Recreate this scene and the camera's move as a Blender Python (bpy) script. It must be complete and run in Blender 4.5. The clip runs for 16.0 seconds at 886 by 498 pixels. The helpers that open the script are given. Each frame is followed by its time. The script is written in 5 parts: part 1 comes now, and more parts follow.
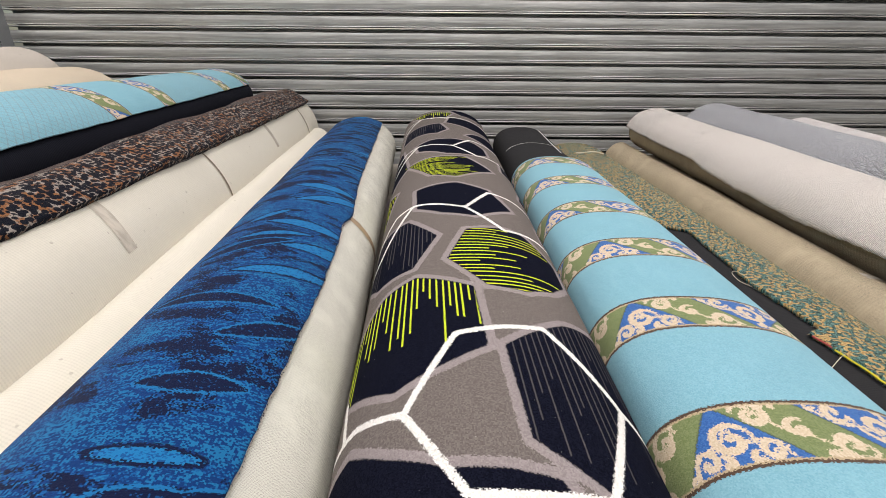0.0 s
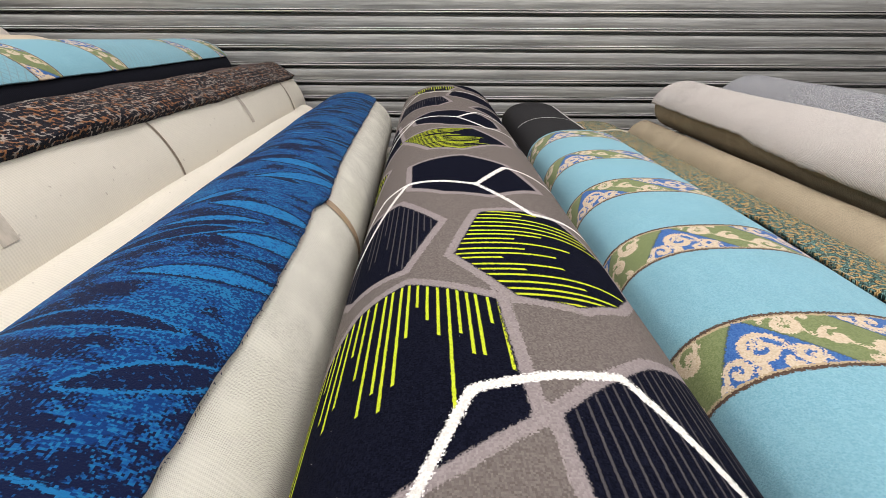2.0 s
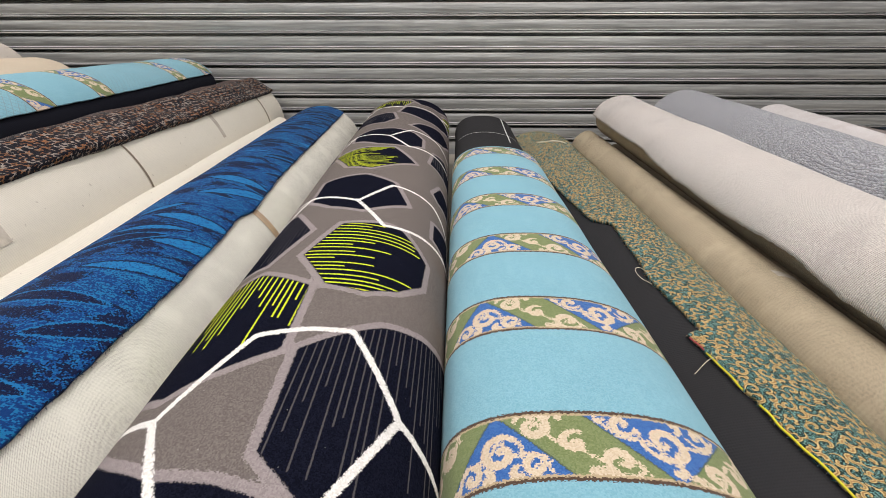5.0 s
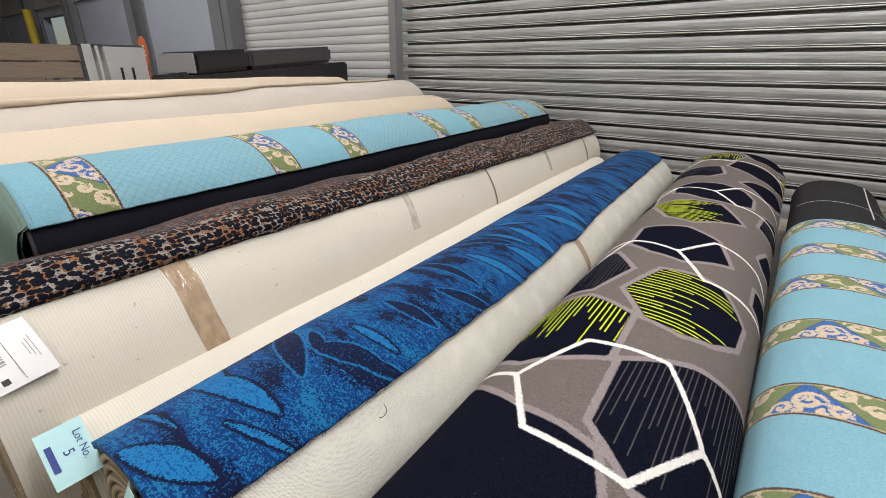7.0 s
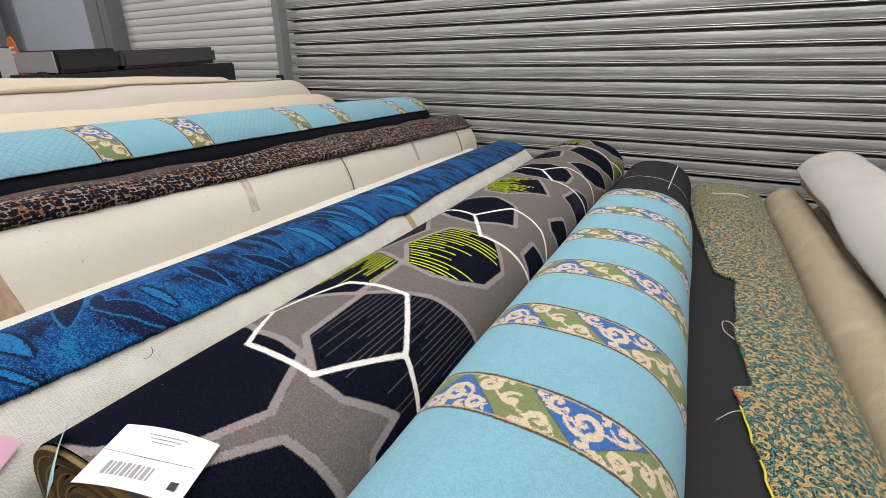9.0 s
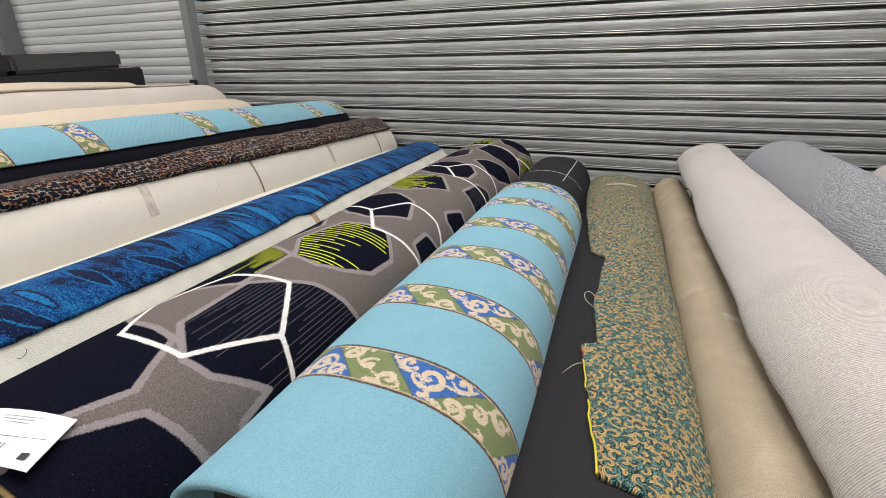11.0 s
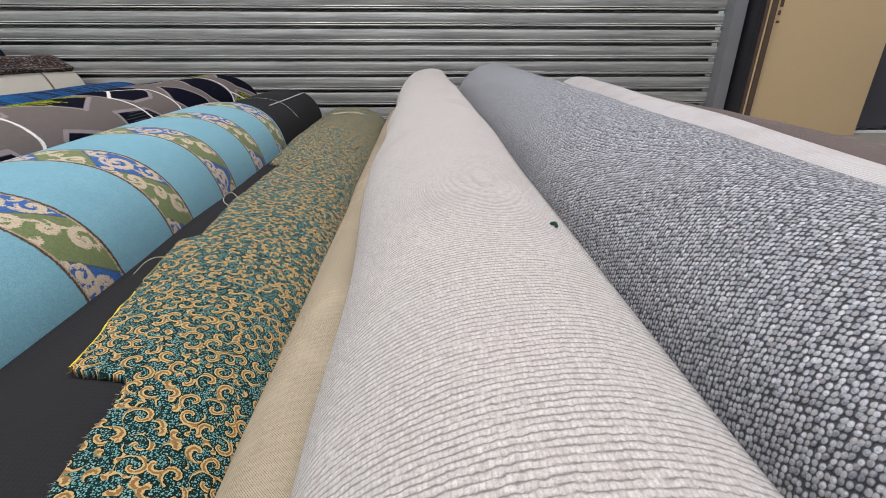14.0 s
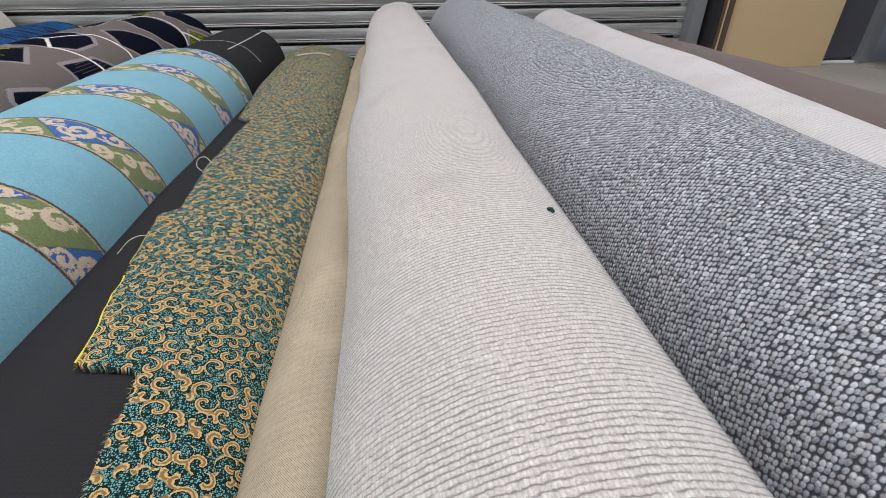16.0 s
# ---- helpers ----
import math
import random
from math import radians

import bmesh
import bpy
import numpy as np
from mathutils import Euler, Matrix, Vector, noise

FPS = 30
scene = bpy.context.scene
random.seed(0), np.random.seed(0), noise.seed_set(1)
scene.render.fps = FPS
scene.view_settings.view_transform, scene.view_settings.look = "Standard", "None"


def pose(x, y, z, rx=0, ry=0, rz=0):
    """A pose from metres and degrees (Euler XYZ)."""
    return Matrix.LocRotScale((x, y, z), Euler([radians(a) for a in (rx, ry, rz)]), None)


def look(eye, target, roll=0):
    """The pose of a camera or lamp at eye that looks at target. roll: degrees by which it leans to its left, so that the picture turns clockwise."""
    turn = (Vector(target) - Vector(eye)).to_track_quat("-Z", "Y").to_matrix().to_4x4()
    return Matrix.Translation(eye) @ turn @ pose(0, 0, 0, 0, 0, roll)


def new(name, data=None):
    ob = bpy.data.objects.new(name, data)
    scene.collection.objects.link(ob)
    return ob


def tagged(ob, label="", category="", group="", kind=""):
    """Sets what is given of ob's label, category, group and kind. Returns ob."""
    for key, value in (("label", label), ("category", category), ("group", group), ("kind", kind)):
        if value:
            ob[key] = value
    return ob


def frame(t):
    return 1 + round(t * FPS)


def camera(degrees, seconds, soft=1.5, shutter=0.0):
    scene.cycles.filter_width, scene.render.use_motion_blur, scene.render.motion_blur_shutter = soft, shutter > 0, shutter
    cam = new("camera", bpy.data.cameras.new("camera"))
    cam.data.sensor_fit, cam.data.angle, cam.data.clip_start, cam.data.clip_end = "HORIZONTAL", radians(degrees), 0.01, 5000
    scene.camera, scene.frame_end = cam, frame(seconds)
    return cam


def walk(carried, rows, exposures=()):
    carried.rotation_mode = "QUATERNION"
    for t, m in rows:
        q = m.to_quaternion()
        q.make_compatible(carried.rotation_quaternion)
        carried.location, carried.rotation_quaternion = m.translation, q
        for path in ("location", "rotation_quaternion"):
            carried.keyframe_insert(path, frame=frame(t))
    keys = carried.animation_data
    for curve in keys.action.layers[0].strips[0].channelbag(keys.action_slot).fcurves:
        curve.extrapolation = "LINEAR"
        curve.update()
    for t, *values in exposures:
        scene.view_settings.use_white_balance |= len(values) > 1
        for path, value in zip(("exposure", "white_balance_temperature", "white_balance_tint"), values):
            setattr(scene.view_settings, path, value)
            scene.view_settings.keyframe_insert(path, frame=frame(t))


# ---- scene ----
cam = camera(88.0, 16.0, soft=0.8)
# seconds, eye, target, roll in degrees
ROWS = [
    (0, (0.014, -0.027, 1.070), (0.012, 1.801, 0.259), 0.50),
    (0.5, (0.038, 0.026, 0.967), (0.036, 1.849, 0.144), 0.40),
    (1, (0.048, 0.155, 0.898), (0.049, 1.971, 0.060), 0.42),
    (1.5, (0.028, 0.313, 0.910), (0.020, 2.125, 0.064), 0.05),
    (2, (0.008, 0.359, 0.898), (-0.000, 2.173, 0.054), 0.30),
    (2.5, (0.013, 0.249, 0.979), (0.004, 2.059, 0.128), 0.29),
    (3, (0.112, 0.012, 1.037), (0.109, 1.818, 0.176), 0.24),
    (5.3, (0.450, 0.031, 1.090), (0.366, 1.837, 0.235), -0.21),
    (5.5, (0.430, 0.005, 1.110), (0.148, 1.799, 0.272), -0.10),
    (6, (0.375, -0.114, 1.134), (-0.352, 1.578, 0.353), 0.04),
    (6.5, (0.325, -0.228, 1.153), (-0.640, 1.353, 0.398), 0.30),
    (7, (0.354, -0.260, 1.173), (-0.765, 1.225, 0.438), 0.29),
    (7.5, (0.496, -0.242, 1.169), (-0.650, 1.230, 0.449), 0.15),
    (8, (0.673, -0.225, 1.135), (-0.417, 1.295, 0.426), 0.15),
    (8.5, (0.822, -0.186, 1.115), (-0.165, 1.401, 0.403), 0.11),
    (11, (1.152, -0.224, 1.105), (0.471, 1.521, 0.403), -0.29),
    (11.5, (1.359, -0.230, 1.118), (0.731, 1.537, 0.421), -0.36),
    (12, (1.464, -0.155, 1.093), (0.998, 1.662, 0.400), -0.35),
    (12.5, (1.521, -0.097, 1.063), (1.272, 1.762, 0.370), -0.40),
    (13, (1.594, -0.051, 0.977), (1.483, 1.821, 0.282), -0.57),
    (13.5, (1.688, -0.001, 0.860), (1.689, 1.860, 0.128), -0.44),
    (14, (1.732, 0.008, 0.750), (1.811, 1.839, -0.051), 0.05),
    (14.5, (1.741, 0.010, 0.713), (1.883, 1.790, -0.188), 0.05),
    (15, (1.749, 0.019, 0.723), (1.928, 1.759, -0.248), -0.01),
    (15.5, (1.737, 0.023, 0.744), (1.925, 1.735, -0.271), -0.14),
    (16, (1.695, 0.030, 0.820), (1.882, 1.725, -0.225), -0.34),
]
walk(cam, [(t, look(eye, target, roll)) for t, eye, target, roll in ROWS],
     [(0.0, -0.64, 6700, 10), (5.5, -0.71, 6700, 10), (8.5, -0.76, 6600, 9), (11.0, -0.73, 6600, 9), (13.0, -0.66, 6450, 10), (14.5, -0.96, 6200, 10), (16.0, -0.90, 6150, 9)])

# ---- light: a closed warehouse, lit by its high-bay lamps and daylight panels in the roof ----
world = bpy.data.worlds.new("world")
scene.world = world
world.use_nodes = True
wn = world.node_tree.nodes
sky = wn.new("ShaderNodeTexSky")
sky.sky_type, sky.sun_disc, sky.sun_elevation, sky.sun_rotation = "NISHITA", False, radians(50), radians(200)
world.node_tree.links.new(sky.outputs[0], wn["Background"].inputs[0])
wn["Background"].inputs[1].default_value = 0.1
ROOF = 6.6
WALL = 4.42
LAMPS = [(x, y) for x in (-9.0, -3.2, 0.6, 4.4) for y in (-4.6, 1.1)]


def lamp_light(x, y, watts, sx, sy):
    data = bpy.data.lights.new("roof_panel_light", "AREA")
    data.shape, data.size, data.size_y, data.energy, data.color = "RECTANGLE", sx, sy, watts, (1.0, 0.962, 0.975)
    ob = new("roof_panel_light", data)
    ob.matrix_world = pose(x, y, ROOF - 0.12)


for lx, ly in LAMPS:
    lamp_light(lx, ly, (150 if ly < 0 else 305) * (1.5 if lx < -8 else 0.72 if lx < 0 else 1.18), 2.6, 1.1)


# ---- node shorthand ----
class Mat:
    """A principled material with short calls for its nodes."""

    def __init__(self, name, rough=0.8, metal=0.0, spec=0.5):
        self.m = bpy.data.materials.new(name)
        self.m.use_nodes = True
        self.t = self.m.node_tree
        self.b = self.t.nodes["Principled BSDF"]
        self.b.inputs["Roughness"].default_value = rough
        self.b.inputs["Metallic"].default_value = metal
        self.b.inputs["Specular IOR Level"].default_value = spec

    def node(self, kind, **values):
        n = self.t.nodes.new(kind)
        for k, v in values.items():
            setattr(n, k, v)
        return n

    def put(self, socket, value):
        if isinstance(value, bpy.types.NodeSocket):
            self.t.links.new(value, socket)
        elif isinstance(value, (tuple, list)) and len(value) == 3 and len(socket.default_value) == 4:
            socket.default_value = (*value, 1)
        else:
            socket.default_value = value

    def uv(self):
        return self.node("ShaderNodeTexCoord").outputs["UV"]

    def obj(self):
        return self.node("ShaderNodeTexCoord").outputs["Object"]

    def scale(self, vec, s):
        n = self.node("ShaderNodeMapping")
        self.put(n.inputs["Vector"], vec)
        n.inputs["Scale"].default_value = s if isinstance(s, tuple) else (s, s, s)
        return n.outputs[0]

    def f(self, op, a, b=0.5, c=0.0):
        n = self.node("ShaderNodeMath", operation=op)
        for s, v in zip(n.inputs, (a, b, c)):
            self.put(s, v)
        return n.outputs[0]

    def v(self, op, a, b=(0, 0, 0)):
        n = self.node("ShaderNodeVectorMath", operation=op)
        self.put(n.inputs[0], a)
        self.put(n.inputs[1], b)
        return n.outputs["Value"] if op in ("LENGTH", "DISTANCE", "DOT_PRODUCT") else n.outputs[0]

    def xyz(self, vec):
        n = self.node("ShaderNodeSeparateXYZ")
        self.put(n.inputs[0], vec)
        return n.outputs

    def join(self, x, y, z=0.0):
        n = self.node("ShaderNodeCombineXYZ")
        for s, v in zip(n.inputs, (x, y, z)):
            self.put(s, v)
        return n.outputs[0]

    def noise(self, vec, scale, detail=3.0, rough=0.55, out="Fac"):
        n = self.node("ShaderNodeTexNoise")
        self.put(n.inputs["Vector"], vec)
        n.inputs["Scale"].default_value, n.inputs["Detail"].default_value, n.inputs["Roughness"].default_value = scale, detail, rough
        return n.outputs[out]

    def cells(self, vec, scale, out="Distance", feature="F1", rand=1.0):
        n = self.node("ShaderNodeTexVoronoi", feature=feature)
        self.put(n.inputs["Vector"], vec)
        n.inputs["Scale"].default_value, n.inputs["Randomness"].default_value = scale, rand
        return n.outputs[out]

    def white(self, vec):
        n = self.node("ShaderNodeTexWhiteNoise")
        self.put(n.inputs["Vector"], vec)
        return n.outputs["Value"]

    def step(self, value, low, high):
        n = self.node("ShaderNodeMapRange", interpolation_type="SMOOTHSTEP")
        self.put(n.inputs[0], value)
        n.inputs[1].default_value, n.inputs[2].default_value = low, high
        return n.outputs[0]

    def mix(self, fac, a, b, kind="MIX"):
        n = self.node("ShaderNodeMix", data_type="RGBA", blend_type=kind)
        self.put(n.inputs[0], fac)
        self.put(n.inputs[6], a)
        self.put(n.inputs[7], b)
        return n.outputs[2]

    def attr(self, name):
        return self.node("ShaderNodeAttribute", attribute_name=name).outputs["Fac"]

    def rand(self):
        return self.node("ShaderNodeObjectInfo").outputs["Random"]

    def bump(self, height, strength=0.5, dist=0.003):
        n = self.node("ShaderNodeBump")
        self.put(n.inputs["Height"], height)
        n.inputs["Strength"].default_value, n.inputs["Distance"].default_value = strength, dist
        self.t.links.new(n.outputs[0], self.b.inputs["Normal"])
        return self

    def colour(self, c):
        self.put(self.b.inputs["Base Color"], c)
        return self

    def set(self, name, value):
        self.put(self.b.inputs[name], value)
        return self


def soft_tone(m, vec, base, amount=0.12, scale=2.5):
    """Uneven wear and soiling at two sizes over a base colour."""
    big = m.noise(vec, scale, 4.0, 0.6)
    small = m.noise(vec, scale * 22, 2.0, 0.6)
    k = m.f("ADD", m.f("MULTIPLY", m.f("SUBTRACT", big, 0.5), amount * 2.2), m.f("MULTIPLY", m.f("SUBTRACT", small, 0.5), amount * 1.2))
    k = m.f("ADD", k, 1.0)
    n = m.node("ShaderNodeVectorMath", operation="SCALE")
    m.put(n.inputs[0], base)
    m.put(n.inputs["Scale"], k)
    return n.outputs[0]


def rgb(m, c):
    n = m.node("ShaderNodeRGB")
    n.outputs[0].default_value = (*c, 1)
    return n.outputs[0]


def pile(m, vec, strength=0.6, scale=420.0, dist=0.003, sheen=0.25):
    """The short cut pile of a woven carpet."""
    h = m.f("ADD", m.noise(vec, scale, 2.0, 0.7), m.f("MULTIPLY", m.noise(vec, scale * 0.18, 2.0, 0.6), 0.5))
    m.bump(h, strength, dist)
    m.set("Sheen Weight", sheen)
    m.set("Sheen Roughness", 0.5)
    return m


def plain(name, c, rough=0.7, metal=0.0, amount=0.1, scale=3.0, bump=0.15, bscale=60.0, spec=0.5):
    m = Mat(name, rough, metal, spec)
    o = m.obj()
    m.colour(soft_tone(m, o, rgb(m, c), amount, scale))
    m.bump(m.noise(o, bscale, 4.0), bump, 0.004)
    return m.m


def backing(name, c, thread=260.0, amount=0.07, cross=True, spots=0.0, holes=0.0):
    """The woven backing of a carpet: fine threads across and along."""
    m = Mat(name, 0.92, 0.0, 0.1)
    uv = m.uv()
    x, y, _ = m.xyz(uv)
    w = m.f("SINE", m.f("MULTIPLY", y, thread * 2.6))
    if cross:
        w = m.f("ADD", w, m.f("MULTIPLY", m.f("SINE", m.f("MULTIPLY", x, thread * 3.1)), 0.6))
    k = m.f("ADD", m.f("MULTIPLY", w, 0.25), m.noise(uv, 190.0, 2.0))
    base = soft_tone(m, uv, rgb(m, c), amount, 2.2)
    base = m.mix(m.f("MULTIPLY", m.step(m.f("MULTIPLY", w, 1.0), 0.2, -1.0), 0.16), base, tuple(q * 0.55 for q in c))
    if spots:
        s = m.f("MULTIPLY", m.step(m.noise(uv, 38.0, 1.0), 0.74, 0.78), spots)
        base = m.mix(s, base, (0.12, 0.09, 0.06))
    if holes:
        wave = m.f("MULTIPLY", m.noise(uv, 45.0, 3.0, 0.65), 0.006)
        grid = m.f("MULTIPLY", m.f("SINE", m.f("MULTIPLY", m.f("ADD", x, wave), 2100.0)), m.f("SINE", m.f("MULTIPLY", m.f("ADD", y, wave), 1900.0)))
        worn = m.step(m.noise(uv, 7.0, 4.0), 0.30, 0.55)
        base = m.mix(m.f("MULTIPLY", m.f("MULTIPLY", m.step(grid, 0.10, 0.55), worn), holes), base, (0.06, 0.05, 0.045))
    m.colour(base)
    m.bump(k, 0.35, 0.002)
    return m.m


# ---- materials ----
def steel_slat(name, tone, rough, metal, streak):
    m = Mat(name, rough, metal)
    o = m.obj()
    r = m.rand()
    shift = m.join(m.f("MULTIPLY", r, 37.0), 0.0, m.f("MULTIPLY", r, 11.0))
    p = m.v("ADD", o, shift)
    long = m.noise(m.scale(p, (0.8, 1.0, 30.0)), 1.6, 5.0, 0.65)
    blot = m.noise(m.scale(p, (1.0, 1.0, 2.0)), 3.0, 5.0, 0.62)
    c = m.mix(m.step(long, 0.3, 0.72), tuple(q * (1 - streak) for q in tone), tone)
    c = m.mix(m.f("MULTIPLY", m.step(blot, 0.48, 0.75), 0.45 * streak * 2), c, tuple(q * 0.42 for q in tone))
    fleck = m.noise(m.scale(p, (3.0, 1.0, 14.0)), 7.0, 4.0, 0.7)
    c = m.mix(m.f("MULTIPLY", m.step(fleck, 0.62, 0.72), 0.35), c, tuple(min(1, q * 1.35) for q in tone))
    hair = m.noise(m.scale(p, (0.7, 1.0, 60.0)), 4.0, 4.0, 0.7)
    c = m.mix(m.f("MULTIPLY", m.step(hair, 0.52, 0.66), 0.45 * streak * 2), c, tuple(q * 0.5 for q in tone))
    c = m.mix(m.f("MULTIPLY", m.step(m.noise(p, 5.0, 4.0), 0.66, 0.75), 0.3), c, (0.2, 0.15, 0.1))
    m.colour(c)
    m.set("Roughness", m.f("ADD", rough - 0.1, m.f("MULTIPLY", blot, 0.25)))
    m.bump(m.f("ADD", m.noise(m.scale(p, (1.0, 1.0, 9.0)), 5.0, 3.0), m.f("MULTIPLY", fleck, 0.2)), 0.25, 0.006)
    return m.m


GALV = steel_slat("galvanised_slat", (0.58, 0.59, 0.57), 0.48, 0.6, 0.5)
GALV_PALE = steel_slat("painted_slat", (0.62, 0.63, 0.62), 0.5, 0.2, 0.12)
POST = plain("galvanised_post", (0.30, 0.31, 0.32), 0.5, 0.5, 0.15, 5.0)
POST_DARK = plain("dark_column_paint", (0.15, 0.155, 0.165), 0.6, 0.0, 0.2, 3.0)
GREY_WALL = plain("grey_wall_paint", (0.34, 0.365, 0.43), 0.75, 0.0, 0.12, 0.9)
PALE_WALL = plain("bare_concrete_wall", (0.34, 0.34, 0.325), 0.85, 0.0, 0.2, 1.2)
ROOF_SHEET = plain("roof_sheeting", (0.26, 0.265, 0.27), 0.6, 0.2, 0.1, 1.0)


def concrete():
    m = Mat("concrete_floor", 0.75)
    o = m.obj()
    c = soft_tone(m, o, rgb(m, (0.30, 0.275, 0.235)), 0.22, 1.3)
    c = m.mix(m.f("MULTIPLY", m.step(m.noise(o, 4.0, 6.0, 0.7), 0.55, 0.68), 0.5), c, (0.13, 0.12, 0.1))
    crack = m.f("ABSOLUTE", m.f("SUBTRACT", m.noise(o, 1.1, 5.0, 0.6), 0.5))
    c = m.mix(m.f("MULTIPLY", m.step(crack, 0.006, 0.002), m.step(m.noise(o, 0.7, 2.0), 0.5, 0.6)), c, (0.08, 0.07, 0.06))
    m.colour(c)
    m.bump(m.noise(o, 22.0, 6.0, 0.7), 0.3, 0.006)
    return m.m


CONCRETE = concrete()
CREAM_BACK = backing("cream_woven_backing", (0.65, 0.615, 0.53), 300.0, 0.06, spots=0.3)
IVORY_BACK = backing("ivory_woven_backing", (0.64, 0.63, 0.555), 330.0, 0.05, holes=0.55)
YELLOW_BACK = backing("pale_yellow_backing", (0.61, 0.52, 0.40), 260.0, 0.08, spots=0.2)
GREY_BACK = backing("pale_grey_beige_backing", (0.56, 0.51, 0.45), 240.0, 0.08, spots=0.3)
JUTE_BACK = backing("beige_jute_backing", (0.43, 0.36, 0.255), 170.0, 0.14, spots=0.2, holes=0.65)
DARK_BACK = backing("charcoal_backing", (0.025, 0.0245, 0.026), 330.0, 0.1)
NAVY_BACK = backing("navy_black_backing", (0.011, 0.012, 0.018), 300.0, 0.1)
BROWN_PILE_M = Mat("brown_pile", 0.95, 0.0, 0.15)
BROWN_PILE_M.colour(soft_tone(BROWN_PILE_M, BROWN_PILE_M.uv(), rgb(BROWN_PILE_M, (0.14, 0.105, 0.095)), 0.12))
BROWN_PILE = pile(BROWN_PILE_M, BROWN_PILE_M.uv()).m


# ---- mesh helpers ----
def mesh_from(name, verts, faces, material=None, smooth=False, uvs=None):
    me = bpy.data.meshes.new(name)
    me.from_pydata([tuple(map(float, v)) for v in verts], [], faces)
    if uvs is not None:
        layer = me.uv_layers.new(name="UVMap")
        index = np.empty(len(me.loops), dtype=np.int32)
        me.loops.foreach_get("vertex_index", index)
        layer.data.foreach_set("uv", np.asarray(uvs, dtype=np.float32)[index].ravel())
    if smooth:
        me.polygons.foreach_set("use_smooth", [True] * len(me.polygons))
    if material:
        me.materials.append(material)
    me.update()
    return me


def link_part(name, me, parent, label=""):
    ob = new(name, me)
    ob.parent = parent
    if label:
        ob["label"] = label
    return ob


def part(name, bm, material, parent=None, label=""):
    me = bpy.data.meshes.new(name)
    bm.normal_update()
    bm.to_mesh(me)
    bm.free()
    me.materials.append(material)
    return link_part(name, me, parent, label)


def thing(name, label, category, at=(0, 0, 0), group="", kind=""):
    ob = new(name)
    ob.location = at
    ob.empty_display_size = 0.1
    return tagged(ob, label, category, group, kind)


def box(x0, x1, y0, y1, z0, z1, bevel=0.0, bm=None):
    bm = bm or bmesh.new()
    got = bmesh.ops.create_cube(bm, size=1.0)
    for v in got["verts"]:
        v.co = Vector((x0 + (v.co.x + 0.5) * (x1 - x0), y0 + (v.co.y + 0.5) * (y1 - y0), z0 + (v.co.z + 0.5) * (z1 - z0)))
    if bevel:
        edges = list({e for v in got["verts"] for e in v.link_edges})
        bmesh.ops.bevel(bm, geom=edges, offset=bevel, segments=2, affect="EDGES")
    return bm


def solid(name, x0, x1, y0, y1, z0, z1, material, label, category, kind="structure", bevel=0.0):
    me = bpy.data.meshes.new(name)
    bm = box(x0, x1, y0, y1, z0, z1, bevel)
    bm.normal_update()
    bm.to_mesh(me)
    bm.free()
    me.materials.append(material)
    return tagged(new(name, me), label, category, kind=kind)


class Roll:
    """A carpet roll lying along y: an oval section whose middle drifts sideways along its length."""

    def __init__(self, x, drift, z, a, b, y0, y1, sag=0.006, seed=0, taper=0.0, rise=0.0, full=2.0, skew=0.0):
        self.x, self.drift, self.z, self.a, self.b, self.y0, self.y1 = x, drift, z, a, b, y0, y1
        self.sag, self.seed, self.taper, self.rise, self.skew = sag, seed, taper, rise, skew
        self.power = 2.0 / full
        th = np.radians(np.linspace(-180, 180, 721))
        d = np.hypot(np.gradient(a * self.bulge(np.cos(th))), np.gradient(b * self.bulge(np.sin(th))))
        arc = np.cumsum(d)
        self.table = np.degrees(th), arc - np.interp(90, np.degrees(th), arc)
        self.round = arc[-1]

    def bulge(self, c):
        """Fuller shoulders than an oval where the roll has sunk under its weight."""
        return np.sign(c) * np.abs(c) ** self.power

    def arc(self, th):
        """Metres round the section from its top, more to the left."""
        th = np.asarray(th, dtype=float)
        turns = np.floor((th + 180) / 360)
        return np.interp(th - 360 * turns, *self.table) + turns * self.round

    def wobble(self, th, y):
        s = self.seed * 1.7
        r = np.radians(th)
        return self.sag * (np.sin(2.1 * y + s) * np.cos(2 * r + s) + 0.6 * np.sin(4.7 * y + 2 * s) * np.cos(3 * r - s) + 0.35 * np.sin(9.0 * y + s * 3) * np.cos(r * 5 + s))

    def at(self, th, y, out=0.0):
        r = np.radians(th)
        k = 1 + self.taper * (y - 2.0)
        w = self.wobble(th, y) + out
        nx, nz = self.bulge(np.cos(r)), self.bulge(np.sin(r))
        return self.x + self.drift * (y - 2.0) + (self.a * k + w) * nx + self.skew * nz, y + 0 * r, self.z + self.rise * (y - 2.0) + (self.b + w) * nz

    def grid(self, ths, ys, out=0.0):
        th, y = np.meshgrid(ths, ys)
        x, yy, z = self.at(th, y, out)
        verts = np.stack([x, yy, z], -1).reshape(-1, 3)
        uv = np.stack([self.arc(th), y], -1).reshape(-1, 2)
        return verts, uv


def grid_faces(nx, ny, base=0, flip=False):
    i = np.arange(ny - 1)[:, None] * nx + np.arange(nx - 1)[None, :] + base
    q = np.stack([i, i + 1, i + nx + 1, i + nx], -1).reshape(-1, 4)
    if flip:
        q = q[:, ::-1]
    return q.tolist()


